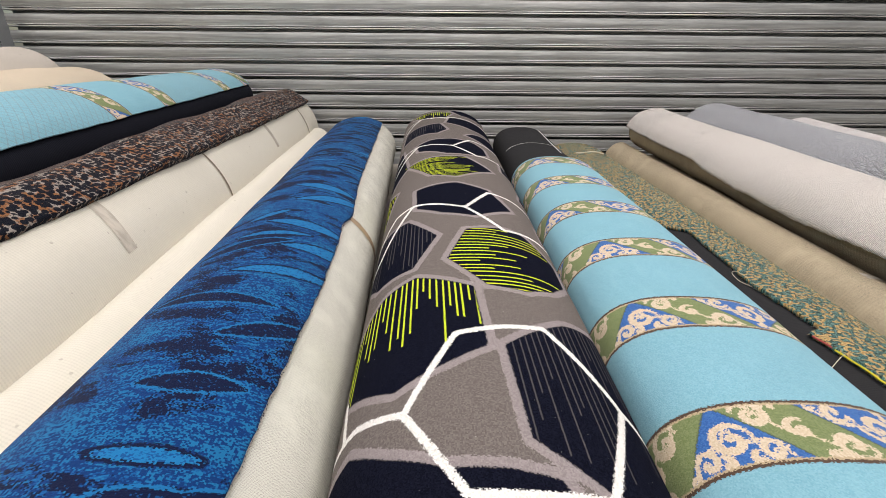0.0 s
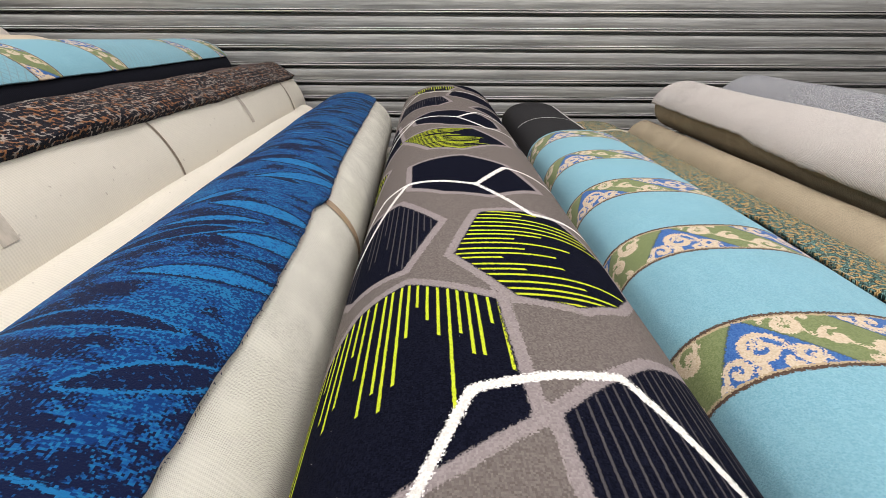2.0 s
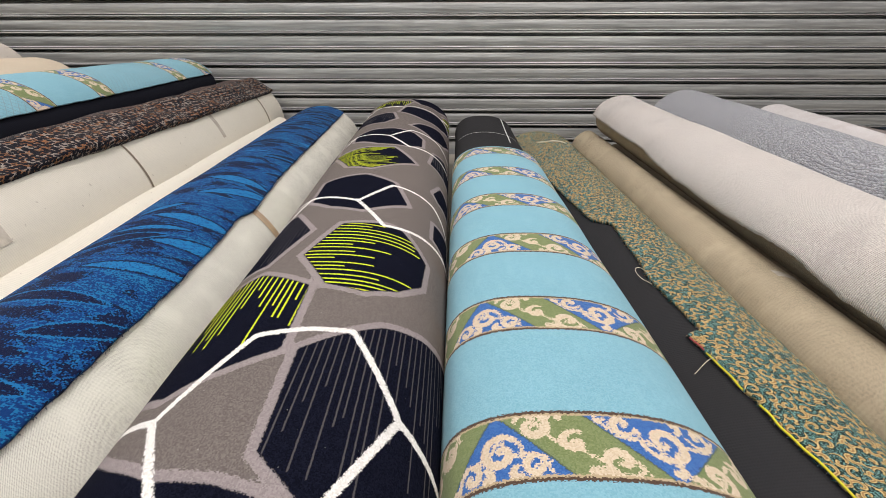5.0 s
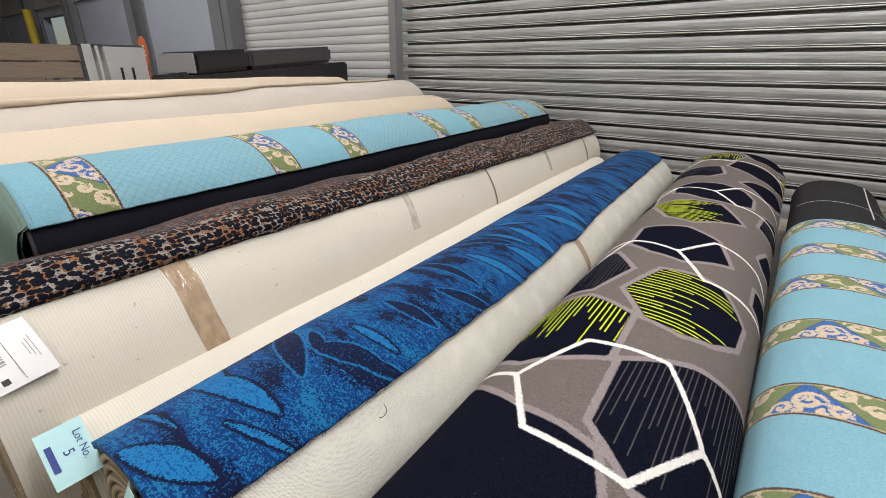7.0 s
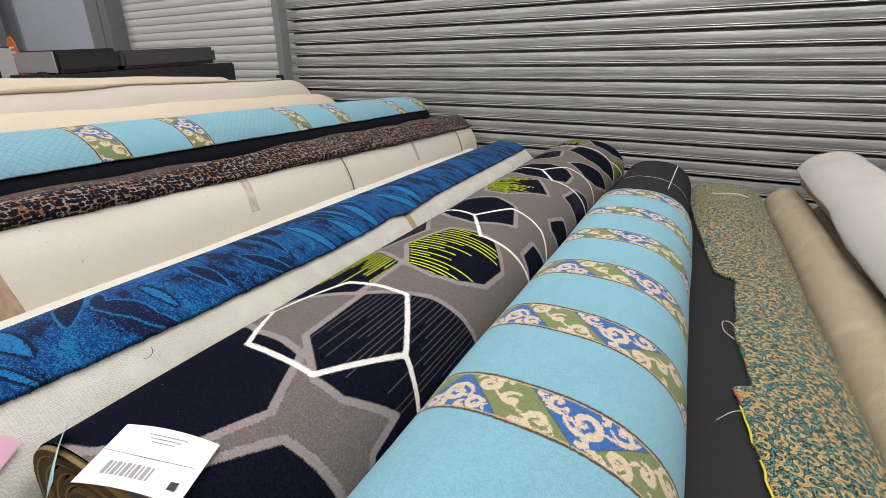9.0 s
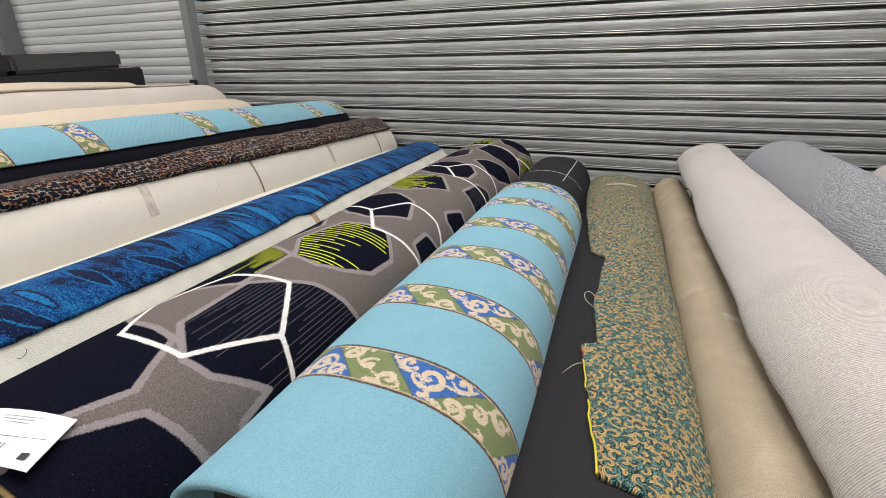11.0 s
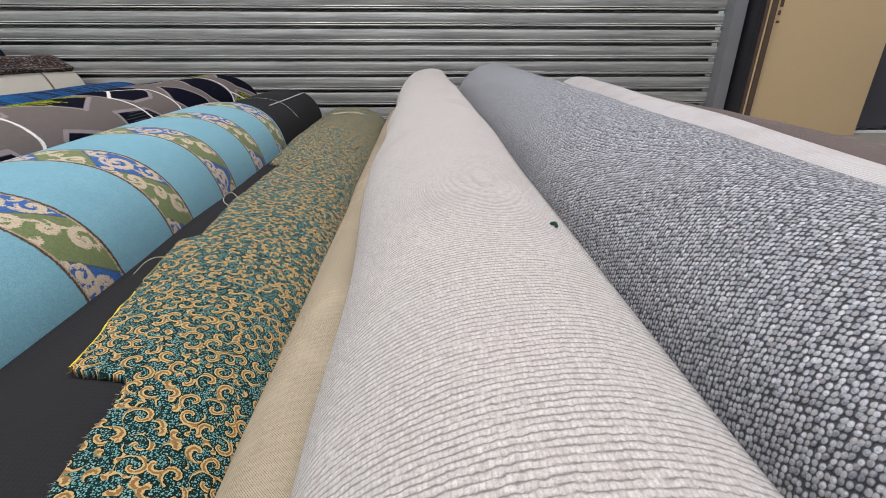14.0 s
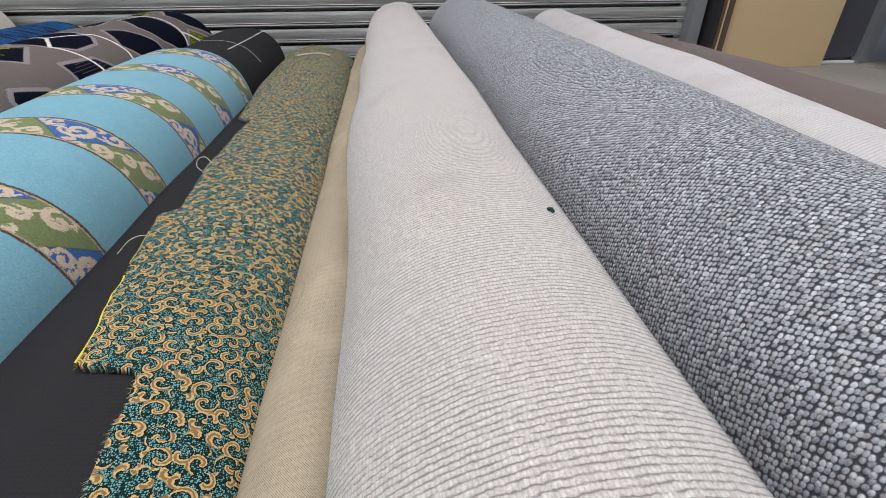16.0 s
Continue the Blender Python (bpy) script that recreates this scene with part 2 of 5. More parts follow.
def tube(roll, step_th=4.0, step_y=0.06):
    """The outer face of a roll, right round."""
    ths = np.linspace(-90, 270, int(360 / step_th) + 1)
    ys = np.linspace(roll.y0, roll.y1, max(3, int((roll.y1 - roll.y0) / step_y) + 1))
    verts, uv = roll.grid(ths, ys)
    return verts, grid_faces(len(ths), len(ys), flip=True), uv, ths, ys


def end_cap(roll, near=True, layers=11, depth=0.012, core=0.16):
    """The rolled layers seen at a roll's end: a spiral of raised edges with a hollow middle."""
    y = roll.y0 if near else roll.y1
    sign = -1 if near else 1
    turns, per = layers, 48
    verts, faces, uvs = [], [], []
    rows = []
    profile = [(0.0, -1.0), (0.12, 0.6), (0.5, 0.8), (0.86, 0.6), (0.97, -1.0)]
    n = turns * per + 1
    for i in range(n):
        f = i / per
        row = []
        for dx, dy in profile:
            k = 1.0 - (f + dx) / turns * (1 - core) if f + dx > 0 else 1.0
            th = 360 * f + 20 * roll.seed
            wav = 1 + 0.02 * math.sin(3 * radians(th) + f)
            x, _, z = roll.at(np.array(th), np.array(y))
            cx, cz = roll.x + roll.drift * (y - 2.0), roll.z + roll.rise * (y - 2.0)
            k = min(0.995, k * wav)
            row.append(len(verts))
            verts.append((cx + (float(x) - cx) * k, y + sign * (0.001 + depth * 0.5 * dy) + sign * 0.004 * math.sin(f * 5.1), cz + (float(z) - cz) * k))
            uvs.append((f + dx, th / 360))
        rows.append(row)
    for a, b in zip(rows, rows[1:]):
        for j in range(len(profile) - 1):
            q = [a[j], b[j], b[j + 1], a[j + 1]]
            faces.append(q if not near else q[::-1])
    return verts, faces, uvs


def layer_edge(name, pale, dark):
    m = Mat(name, 0.95, 0.0, 0.1)
    u = m.f("FRACT", m.xyz(m.uv())[0])
    c = m.mix(m.step(u, 0.35, 0.5), pale, dark)
    c = m.mix(m.noise(m.obj(), 90.0, 2.0), c, tuple(q * 0.5 for q in pale))
    m.colour(c)
    m.bump(m.noise(m.obj(), 160.0, 3.0), 0.6, 0.004)
    return m.m


EDGE_TAN = layer_edge("tan_black_layers", (0.30, 0.21, 0.10), (0.02, 0.018, 0.015))
EDGE_CREAM = layer_edge("cream_layers", (0.50, 0.42, 0.29), (0.22, 0.17, 0.10))
EDGE_DARK = layer_edge("dark_layers", (0.09, 0.09, 0.09), (0.02, 0.02, 0.02))
EDGE_BLUE = layer_edge("blue_layers", (0.45, 0.37, 0.24), (0.01, 0.06, 0.19))


def build_roll(roll, label, material, edge=EDGE_CREAM, name="carpet_roll", step_th=4.0, step_y=0.06, group="carpet rolls", layers=11):
    root = thing(name, label, "carpet roll", (roll.x + roll.drift * (roll.y0 - 2), roll.y0, roll.z - roll.b), group)
    verts, faces, uv, ths, ys = tube(roll, step_th, step_y)
    me = mesh_from("outer_layer", np.asarray(verts) - np.array(root.location), faces, material, True, uv)
    body = link_part("outer_layer", me, root)
    for near in (True, False):
        v, f, u = end_cap(roll, near, layers)
        link_part("rolled_end", mesh_from("rolled_end", np.asarray(v) - np.array(root.location), f, edge, False, u), root, "layered edges of the rolled carpet")
    return root, body


def sheet(roll, left, right, ys, out, thick, material, nx=40, lump=None):
    """A carpet layer lying on a roll between two angles that may vary along it. Returns vertices, faces, uvs."""
    ys = np.asarray(ys)
    lo = np.array([right(y) for y in ys])
    hi = np.array([left(y) for y in ys])
    s = np.linspace(0, 1, nx)
    th = lo[:, None] + (hi - lo)[:, None] * s[None, :]
    y = np.repeat(ys[:, None], nx, 1)
    extra = lump(th, y) if lump is not None else 0.0
    top = np.stack([*roll.at(th, y, out + thick + extra)], -1)
    low = np.stack([*roll.at(th, y, out + 0 * th)], -1)
    ny = len(ys)
    verts = np.concatenate([top.reshape(-1, 3), low.reshape(-1, 3)])
    uv = np.stack([roll.arc(th), y], -1).reshape(-1, 2)
    faces = grid_faces(nx, ny, flip=True) + grid_faces(nx, ny, base=nx * ny)
    k = nx * ny
    rim = [(i, i + 1) for i in range(nx - 1)] + [((j + 1) * nx - 1, (j + 2) * nx - 1) for j in range(ny - 1)]
    rim += [((ny - 1) * nx + i + 1, (ny - 1) * nx + i) for i in range(nx - 1)][::-1] + [((j + 1) * nx, j * nx) for j in range(ny - 1)]
    faces += [[a, b, b + k, a + k] for a, b in rim]
    return verts, faces, np.concatenate([uv, uv])


def build_sheet(name, label, category, roll, left, right, ys, out, thick, material, nx=40, lump=None, parent=None):
    v, f, u = sheet(roll, left, right, ys, out, thick, material, nx, lump)
    if parent is not None:
        return link_part(name, mesh_from(name, v - np.array(parent.location), f, material, True, u), parent, label)
    return tagged(new(name, mesh_from(name, v, f, material, True, u)), label, category)


def ramp(points):
    xs, vs = [p[0] for p in points], [p[1] for p in points]
    return lambda y: float(np.interp(y, xs, vs))


def ragged(fn, size, seed, rate=40.0):
    return lambda y: fn(y) + size * (noise.noise(Vector((y * rate, seed, 0.3))) + 0.6 * noise.noise(Vector((y * rate * 0.22, seed, 4.0))))


def seg_dist(u, v, a, b):
    ax, ay = a
    dx, dy = b[0] - ax, b[1] - ay
    t = np.clip(((u - ax) * dx + (v - ay) * dy) / (dx * dx + dy * dy + 1e-12), 0, 1)
    return np.hypot(u - ax - t * dx, v - ay - t * dy)


def poly_field(u, v, pts):
    """Metres inside a polygon (outside: minus)."""
    d = np.full(u.shape, 9.0)
    inside = np.zeros(u.shape, dtype=bool)
    for a, b in zip(pts, pts[1:] + pts[:1]):
        d = np.minimum(d, seg_dist(u, v, a, b))
        cross = (a[1] > v) != (b[1] > v)
        x = (b[0] - a[0]) * (v - a[1]) / (b[1] - a[1] + 1e-12) + a[0]
        inside ^= cross & (u < x)
    return np.where(inside, d, -d)


def field(me, name, values):
    a = me.attributes.new(name, "FLOAT", "POINT")
    a.data.foreach_set("value", np.asarray(values, dtype=np.float32).ravel())


# ---- the setting ----
X0, X1, Y0 = -32.0, 11.0, -9.0
solid("floor", X0, X1, Y0, WALL + 0.4, -0.2, 0.0, CONCRETE, "worn stained grey-brown concrete warehouse floor", "floor")
solid("ceiling", X0, X1, Y0, WALL + 0.4, ROOF, ROOF + 0.1, ROOF_SHEET, "pale metal sheet roof of the warehouse", "ceiling")
solid("wall_south", X0, X1, Y0 - 0.2, Y0, 0.0, ROOF, PALE_WALL, "plain pale concrete wall behind", "wall")
solid("wall_east", X1, X1 + 0.2, Y0 - 0.2, WALL + 0.4, 0.0, ROOF, GREY_WALL, "plain grey painted side wall", "wall")
solid("wall_west", X0 - 0.2, X0, Y0 - 0.2, WALL + 0.4, 0.0, ROOF, PALE_WALL, "plain pale far side wall", "wall")
DOOR_L, DOOR_R, DOOR_TOP = -3.85, 4.42, 4.9
SMALL_L = -7.36
# wall pieces round the two shutters and the far doorway
solid("wall_north_lintel", SMALL_L, DOOR_R + 0.15, WALL, WALL + 0.3, DOOR_TOP, ROOF, GREY_WALL, "grey wall over the roller shutters", "wall")
solid("wall_north_east", DOOR_R + 0.15, X1, WALL + 0.02, WALL + 0.3, 0.0, ROOF, GREY_WALL, "dark grey painted wall beside the shutter", "wall")
for a, b, z0 in ((-15.1, SMALL_L, 0.0), (-17.75, -15.1, 2.45), (X0, -17.75, 0.0)):
    solid("wall_north_west", a, b, WALL + 0.1, WALL + 0.3, z0, max(2.7, z0), GREY_WALL, "blue-grey painted lower wall", "wall")
    solid("wall_north_west_upper", a, b, WALL + 0.1, WALL + 0.3, max(2.7, z0 + 0.001), ROOF, PALE_WALL, "bare pale concrete upper wall", "wall")
# near-black panel set behind the doorway; its colour stands for the unlit interior
solid("door_recess", -17.8, -15.05, WALL + 1.2, WALL + 1.3, 0.0, 2.6, plain("unlit_room_panel", (0.02, 0.02, 0.022)), "near-black panel standing for the unlit room beyond the far doorway", "wall")
for x in (-7.80, -11.15, -14.85, -18.1, -21.8, -25.6, -29.4):
    wide = 0.36 if x > -8 else 0.30
    t = thing("column_%d" % round(-x), "dark steel wall column standing against the grey wall", "column", (x, WALL, 0), kind="structure")
    part("flange", box(-wide / 2, wide / 2, -0.18, -0.16, 0, ROOF), POST_DARK, t)
    part("web", box(-0.02, 0.02, -0.16, 0.1, 0, ROOF), POST_DARK, t)
    part("back_flange", box(-wide / 2, wide / 2, 0.08, 0.098, 0, ROOF), POST, t)
solid("wall_rail", X0, -7.6, WALL + 0.04, WALL + 0.1, 2.66, 2.78, PALE_WALL, "pale horizontal rail along the far wall", "rail")


def slat_mesh(width, pitch, profile, name, material):
    n = len(profile)
    verts = [(x, y, z * pitch) for x in (0.0, width) for y, z in profile]
    faces = [[i, i + 1, n + i + 1, n + i] for i in range(n - 1)]
    me = mesh_from(name, verts, [f[::-1] for f in faces], material)
    return me


# a broad bowed face, a thin groove, a bead and a deep groove to each slat
BROAD = [(0.105, 0.0), (0.105, 0.085), (-0.001, 0.10)]
BROAD += [(-0.001 - 0.006 * math.sin(math.pi * s), 0.10 + 0.63 * s) for s in (0.06, 0.16, 0.3, 0.45, 0.6, 0.75, 0.88, 0.95)]
BROAD += [(-0.004, 0.732), (0.001, 0.738), (0.105, 0.745), (0.105, 0.792), (-0.001, 0.797), (-0.006, 0.812), (-0.008, 0.855), (-0.004, 0.892), (0.105, 0.905), (0.105, 1.0)]
FINE = [(0.008, 0.0), (0.008, 0.06), (-0.002, 0.09)] + [(-0.002 - 0.006 * math.sin(math.pi * s), 0.09 + 0.86 * s) for s in (0.1, 0.3, 0.5, 0.7, 0.9)] + [(-0.002, 0.95), (0.008, 0.97), (0.008, 1.0)]


def shutter(name, x0, x1, pitch, profile, material, label, y):
    root = thing(name, label, "roller shutter", (x0, y, 0), kind="structure")
    profile = [(p, 1 - z) for p, z in profile][::-1]
    me = slat_mesh(x1 - x0, pitch, profile, "slat", material)
    for i in range(int(DOOR_TOP / pitch) + 1):
        ob = link_part("slat", me, root)
        ob.location = (0, random.uniform(-0.0012, 0.0012), i * pitch)
    part("bottom_bar", box(0, x1 - x0, -0.02, 0.03, 0.0, 0.05, 0.004), POST, root)
    return root


shutter("shutter_main", DOOR_L, DOOR_R, 0.131, BROAD, GALV, "wide closed galvanised steel roller shutter with stained slats", WALL + 0.03)
shutter("shutter_side", SMALL_L, DOOR_L - 0.1, 0.105, FINE, GALV_PALE, "closed pale grey roller shutter with narrow slats", WALL + 0.05)


def shutter_post(name, x, label, depth=0.10, width=0.11):
    t = thing(name, label, "shutter guide", (x, WALL, 0), kind="structure")
    part("guide_face", box(-width / 2, width / 2, -depth, -depth + 0.012, 0, DOOR_TOP + 0.2), POST, t)
    part("guide_side", box(-width / 2, -width / 2 + 0.012, -depth + 0.012, 0.03, 0, DOOR_TOP + 0.2), POST, t)
    part("guide_side", box(width / 2 - 0.012, width / 2, -depth + 0.012, 0.03, 0, DOOR_TOP + 0.2), POST, t)
    return t


shutter_post("guide_west", DOOR_L - 0.045, "grey steel guide rail between the two shutters")
shutter_post("guide_east", DOOR_R + 0.05, "grey steel guide rail at the end of the shutter")
solid("pipe_column", SMALL_L - 0.2, SMALL_L, WALL - 0.2, WALL + 0.3, 0.0, ROOF, POST_DARK, "dark steel column beside the pale shutter", "column")


# ---- the carpet rolls on the floor, from the dark patterned one outwards ----
HEX = Roll(0.074, -0.028, 0.268, 0.330, 0.265, 0.04, 4.10, 0.002, 1, taper=0.04, rise=0.010, full=2.35)
TURQ = Roll(0.703, -0.011, 0.238, 0.276, 0.236, 0.19, 2.64, 0.003, 2, taper=-0.03, rise=0.010, full=2.6, skew=-0.045)
CHAR = Roll(0.695, -0.010, 0.222, 0.258, 0.214, 0.28, 3.88, 0.003, 3, taper=-0.03, rise=0.010, full=2.5, skew=-0.04)
DARK = Roll(1.174, -0.013, 0.145, 0.262, 0.145, 0.10, 3.95, 0.004, 4)
JUTE = Roll(1.566, -0.006, 0.155, 0.128, 0.155, -0.25, 4.02, 0.004, 5)
PINK = Roll(1.826, -0.012, 0.388, 0.176, 0.164, -0.45, 4.02, 0.004, 6, taper=0.045, rise=0.016)
UNDER = Roll(1.83, -0.012, 0.110, 0.118, 0.110, -0.4, 3.95, 0.002, 17)
GREY = Roll(2.340, -0.012, 0.302, 0.282, 0.300, -0.45, 4.05, 0.005, 7, rise=0.022)
OAT = Roll(2.91, 0.06, 0.255, 0.225, 0.250, -0.4, 3.95, 0.006, 8, rise=0.022)
BROWN = Roll(3.62, 0.05, 0.19, 0.24, 0.19, -0.4, 3.95, 0.006, 9)
IVORY = Roll(-0.595, -0.06, 0.245, 0.302, 0.240, -0.10, 4.06, 0.003, 10)
STRIP = Roll(-0.955, -0.065, 0.205, 0.12, 0.205, -0.12, 4.05, 0.004, 11)
CREAM = Roll(-1.30, -0.07, 0.33, 0.30, 0.33, -0.22, 4.36, 0.004, 12)
NAVY = Roll(-1.84, -0.085, 0.66, 0.33, 0.195, 0.02, 4.28, 0.004, 13)
PALE = Roll(-2.74, -0.15, 0.65, 0.40, 0.24, -0.35, 3.95, 0.008, 14)
FLAP = Roll(-3.40, -0.075, 0.73, 0.36, 0.27, -0.45, 4.10, 0.008, 15, rise=0.018)
LAST = Roll(-4.06, -0.06, 0.80, 0.30, 0.27, -0.6, 3.6, 0.006, 16)

build_roll(IVORY, "ivory-backed carpet roll with brown tape beside the dark one", IVORY_BACK)
build_roll(STRIP, "narrow cream-backed carpet roll low between larger ones", CREAM_BACK)
build_roll(CREAM, "large cream-backed carpet roll bound with tape bands", CREAM_BACK)
build_roll(CHAR, "charcoal-backed carpet roll under a turquoise carpet", DARK_BACK, EDGE_DARK)
build_roll(DARK, "flattened charcoal-backed carpet roll under a green remnant", DARK_BACK, EDGE_DARK)
build_roll(JUTE, "slim beige jute-backed carpet roll with clear tape", JUTE_BACK)
build_roll(NAVY, "navy-black-backed carpet roll lying on lower rolls", NAVY_BACK, EDGE_DARK)
build_roll(PALE, "pale yellow-backed carpet roll on the stack", YELLOW_BACK)
build_roll(FLAP, "greyish beige carpet roll with a loose flap", GREY_BACK)
build_roll(LAST, "pale yellow-backed carpet roll at the stack's back", YELLOW_BACK)
build_roll(UNDER, "slim jute-backed carpet roll lying under the ribbed one", JUTE_BACK, step_th=8, step_y=0.2)
build_roll(BROWN, "dark brown carpet roll on the floor", BROWN_PILE, EDGE_DARK)
for x, r, seed in ((-1.86, 0.232, 21), (-2.42, 0.205, 22), (-3.0, 0.205, 23), (-3.48, 0.225, 24), (-4.06, 0.265, 25)):
    build_roll(Roll(x, -0.1, r, r * 1.05, r, 0.1, 3.9, 0.004, seed), "cream-backed carpet roll at the bottom of the stack", CREAM_BACK, step_th=8, step_y=0.2, layers=7)


# ---- carpet faces ----
def ribbed_pink():
    """Cream loop pile with a hint of rose, in beaded rows across the roll."""
    m = Mat("ribbed_cream_pile", 1.0, 0.0, 0.03)
    uv = m.uv()
    x, y, _ = m.xyz(uv)
    y = m.f("ADD", y, m.f("ADD", m.f("MULTIPLY", m.noise(uv, 9.0, 2.0), 0.009), m.f("ADD", m.f("MULTIPLY", m.noise(uv, 150.0, 3.0, 0.7), 0.0048), m.f("MULTIPLY", m.noise(uv, 42.0, 2.0), 0.0040))))
    row = m.f("MULTIPLY", y, 165.0)
    k = m.f("FLOOR", row)
    fr = m.f("SUBTRACT", m.f("FRACT", row), 0.5)
    bead = m.f("FRACT", m.f("ADD", m.f("ADD", m.f("MULTIPLY", x, 265.0), m.noise(uv, 90.0, 2.0)), m.f("MULTIPLY", m.white(m.join(k, 3.0)), 5.0)))
    bead = m.f("ABSOLUTE", m.f("SUBTRACT", bead, 0.5))
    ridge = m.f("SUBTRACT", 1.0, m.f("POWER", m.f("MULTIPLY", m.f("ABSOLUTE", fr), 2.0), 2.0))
    h = m.f("MULTIPLY", ridge, m.f("SUBTRACT", 1.0, m.f("MULTIPLY", bead, 0.45)))
    fibre = m.noise(uv, 700.0, 3.0, 0.7)
    h = m.f("ADD", h, m.f("MULTIPLY", fibre, 0.6))
    tuft = m.noise(m.scale(uv, (150.0, 165.0, 1.0)), 1.0, 2.0, 0.6)
    c = m.mix(m.step(tuft, 0.3, 0.7), (0.54, 0.51, 0.475), (0.80, 0.765, 0.715))
    c = m.mix(m.f("MULTIPLY", m.noise(uv, 2.3, 3.0), 0.5), c, (0.70, 0.60, 0.55))
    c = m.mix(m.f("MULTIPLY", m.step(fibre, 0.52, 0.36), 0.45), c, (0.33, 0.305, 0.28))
    # shade between the pile rows, painted into the colour in broken stretches
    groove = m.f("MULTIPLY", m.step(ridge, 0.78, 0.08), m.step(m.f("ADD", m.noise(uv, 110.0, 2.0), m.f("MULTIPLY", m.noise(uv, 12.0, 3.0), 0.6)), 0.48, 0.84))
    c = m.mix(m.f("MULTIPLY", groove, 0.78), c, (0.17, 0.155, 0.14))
    # the same painted shade, fainter, between the beads of a row
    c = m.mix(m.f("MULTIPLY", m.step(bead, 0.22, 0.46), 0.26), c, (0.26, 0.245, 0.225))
    c = m.mix(m.f("MULTIPLY", m.step(m.noise(uv, 60.0, 1.0), 0.70, 0.76), 0.35), c, (0.33, 0.28, 0.24))
    c = m.mix(m.f("MULTIPLY", m.step(m.noise(uv, 2.1, 5.0, 0.65), 0.52, 0.66), 0.22), c, (0.24, 0.22, 0.21))
    m.colour(c)
    m.bump(h, 0.6, 0.0045)
    m.set("Sheen Weight", 0.35)
    m.set("Sheen Roughness", 0.45)
    return m.m


def loop_grey():
    """Grey and lavender heather loop pile in slanting rows."""
    m = Mat("grey_loop_pile", 1.0, 0.0, 0.06)
    uv = m.uv()
    n = m.node("ShaderNodeMapping")
    m.put(n.inputs["Vector"], m.v("ADD", uv, m.scale(m.noise(uv, 60.0, 2.0, out="Color"), 0.004)))
    n.inputs["Rotation"].default_value = (0, 0, radians(24))
    n.inputs["Scale"].default_value = (1.0, 1.3, 1.0)
    p = n.outputs[0]
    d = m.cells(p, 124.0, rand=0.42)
    tone = m.xyz(m.cells(p, 124.0, "Color", rand=0.42))
    tone2 = m.noise(p, 300.0, 3.0, 0.7)
    t = m.f("ADD", m.f("MULTIPLY", tone[0], 0.34), m.f("MULTIPLY", tone2, 0.66))
    c = m.mix(m.step(t, 0.2, 0.55), (0.17, 0.178, 0.20), (0.47, 0.485, 0.515))
    c = m.mix(m.step(t, 0.5, 0.75), c, (0.74, 0.75, 0.77))
    c = m.mix(m.f("MULTIPLY", m.step(tone[1], 0.55, 0.75), 0.22), c, (0.30, 0.31, 0.38))
    c = m.mix(m.f("MULTIPLY", m.step(tone[2], 0.72, 0.85), 0.3), c, (0.33, 0.27, 0.23))
    # shade in the gaps between loops, painted near-black into the colour
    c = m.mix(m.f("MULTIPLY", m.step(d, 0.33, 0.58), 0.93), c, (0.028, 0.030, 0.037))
    m.colour(c)
    m.bump(m.f("ADD", m.f("SUBTRACT", 1.0, d), m.f("MULTIPLY", m.noise(uv, 600.0, 3.0, 0.7), 0.45)), 0.8, 0.005)
    m.set("Sheen Weight", 0.22)
    m.set("Sheen Roughness", 0.45)
    return m.m


def oat_pile():
    m = Mat("oatmeal_ribbed_pile", 0.95, 0.0, 0.15)
    uv = m.uv()
    x, y, _ = m.xyz(uv)
    r = m.f("SINE", m.f("MULTIPLY", m.f("ADD", y, m.f("MULTIPLY", m.noise(uv, 12.0, 2.0), 0.006)), 560.0))
    c = m.mix(m.noise(uv, 160.0, 2.0), (0.47, 0.445, 0.435), (0.66, 0.635, 0.63))
    c = m.mix(m.f("MULTIPLY", m.step(r, 0.0, -1.0), 0.22), c, (0.28, 0.25, 0.23))
    c = m.mix(m.f("MULTIPLY", m.step(m.noise(uv, 5.0, 4.0, 0.65), 0.45, 0.68), 0.3), c, (0.40, 0.34, 0.32))
    m.colour(c)
    m.bump(m.f("ADD", m.f("MULTIPLY", r, 0.4), m.noise(uv, 260.0, 2.0)), 0.6, 0.004)
    return m.m


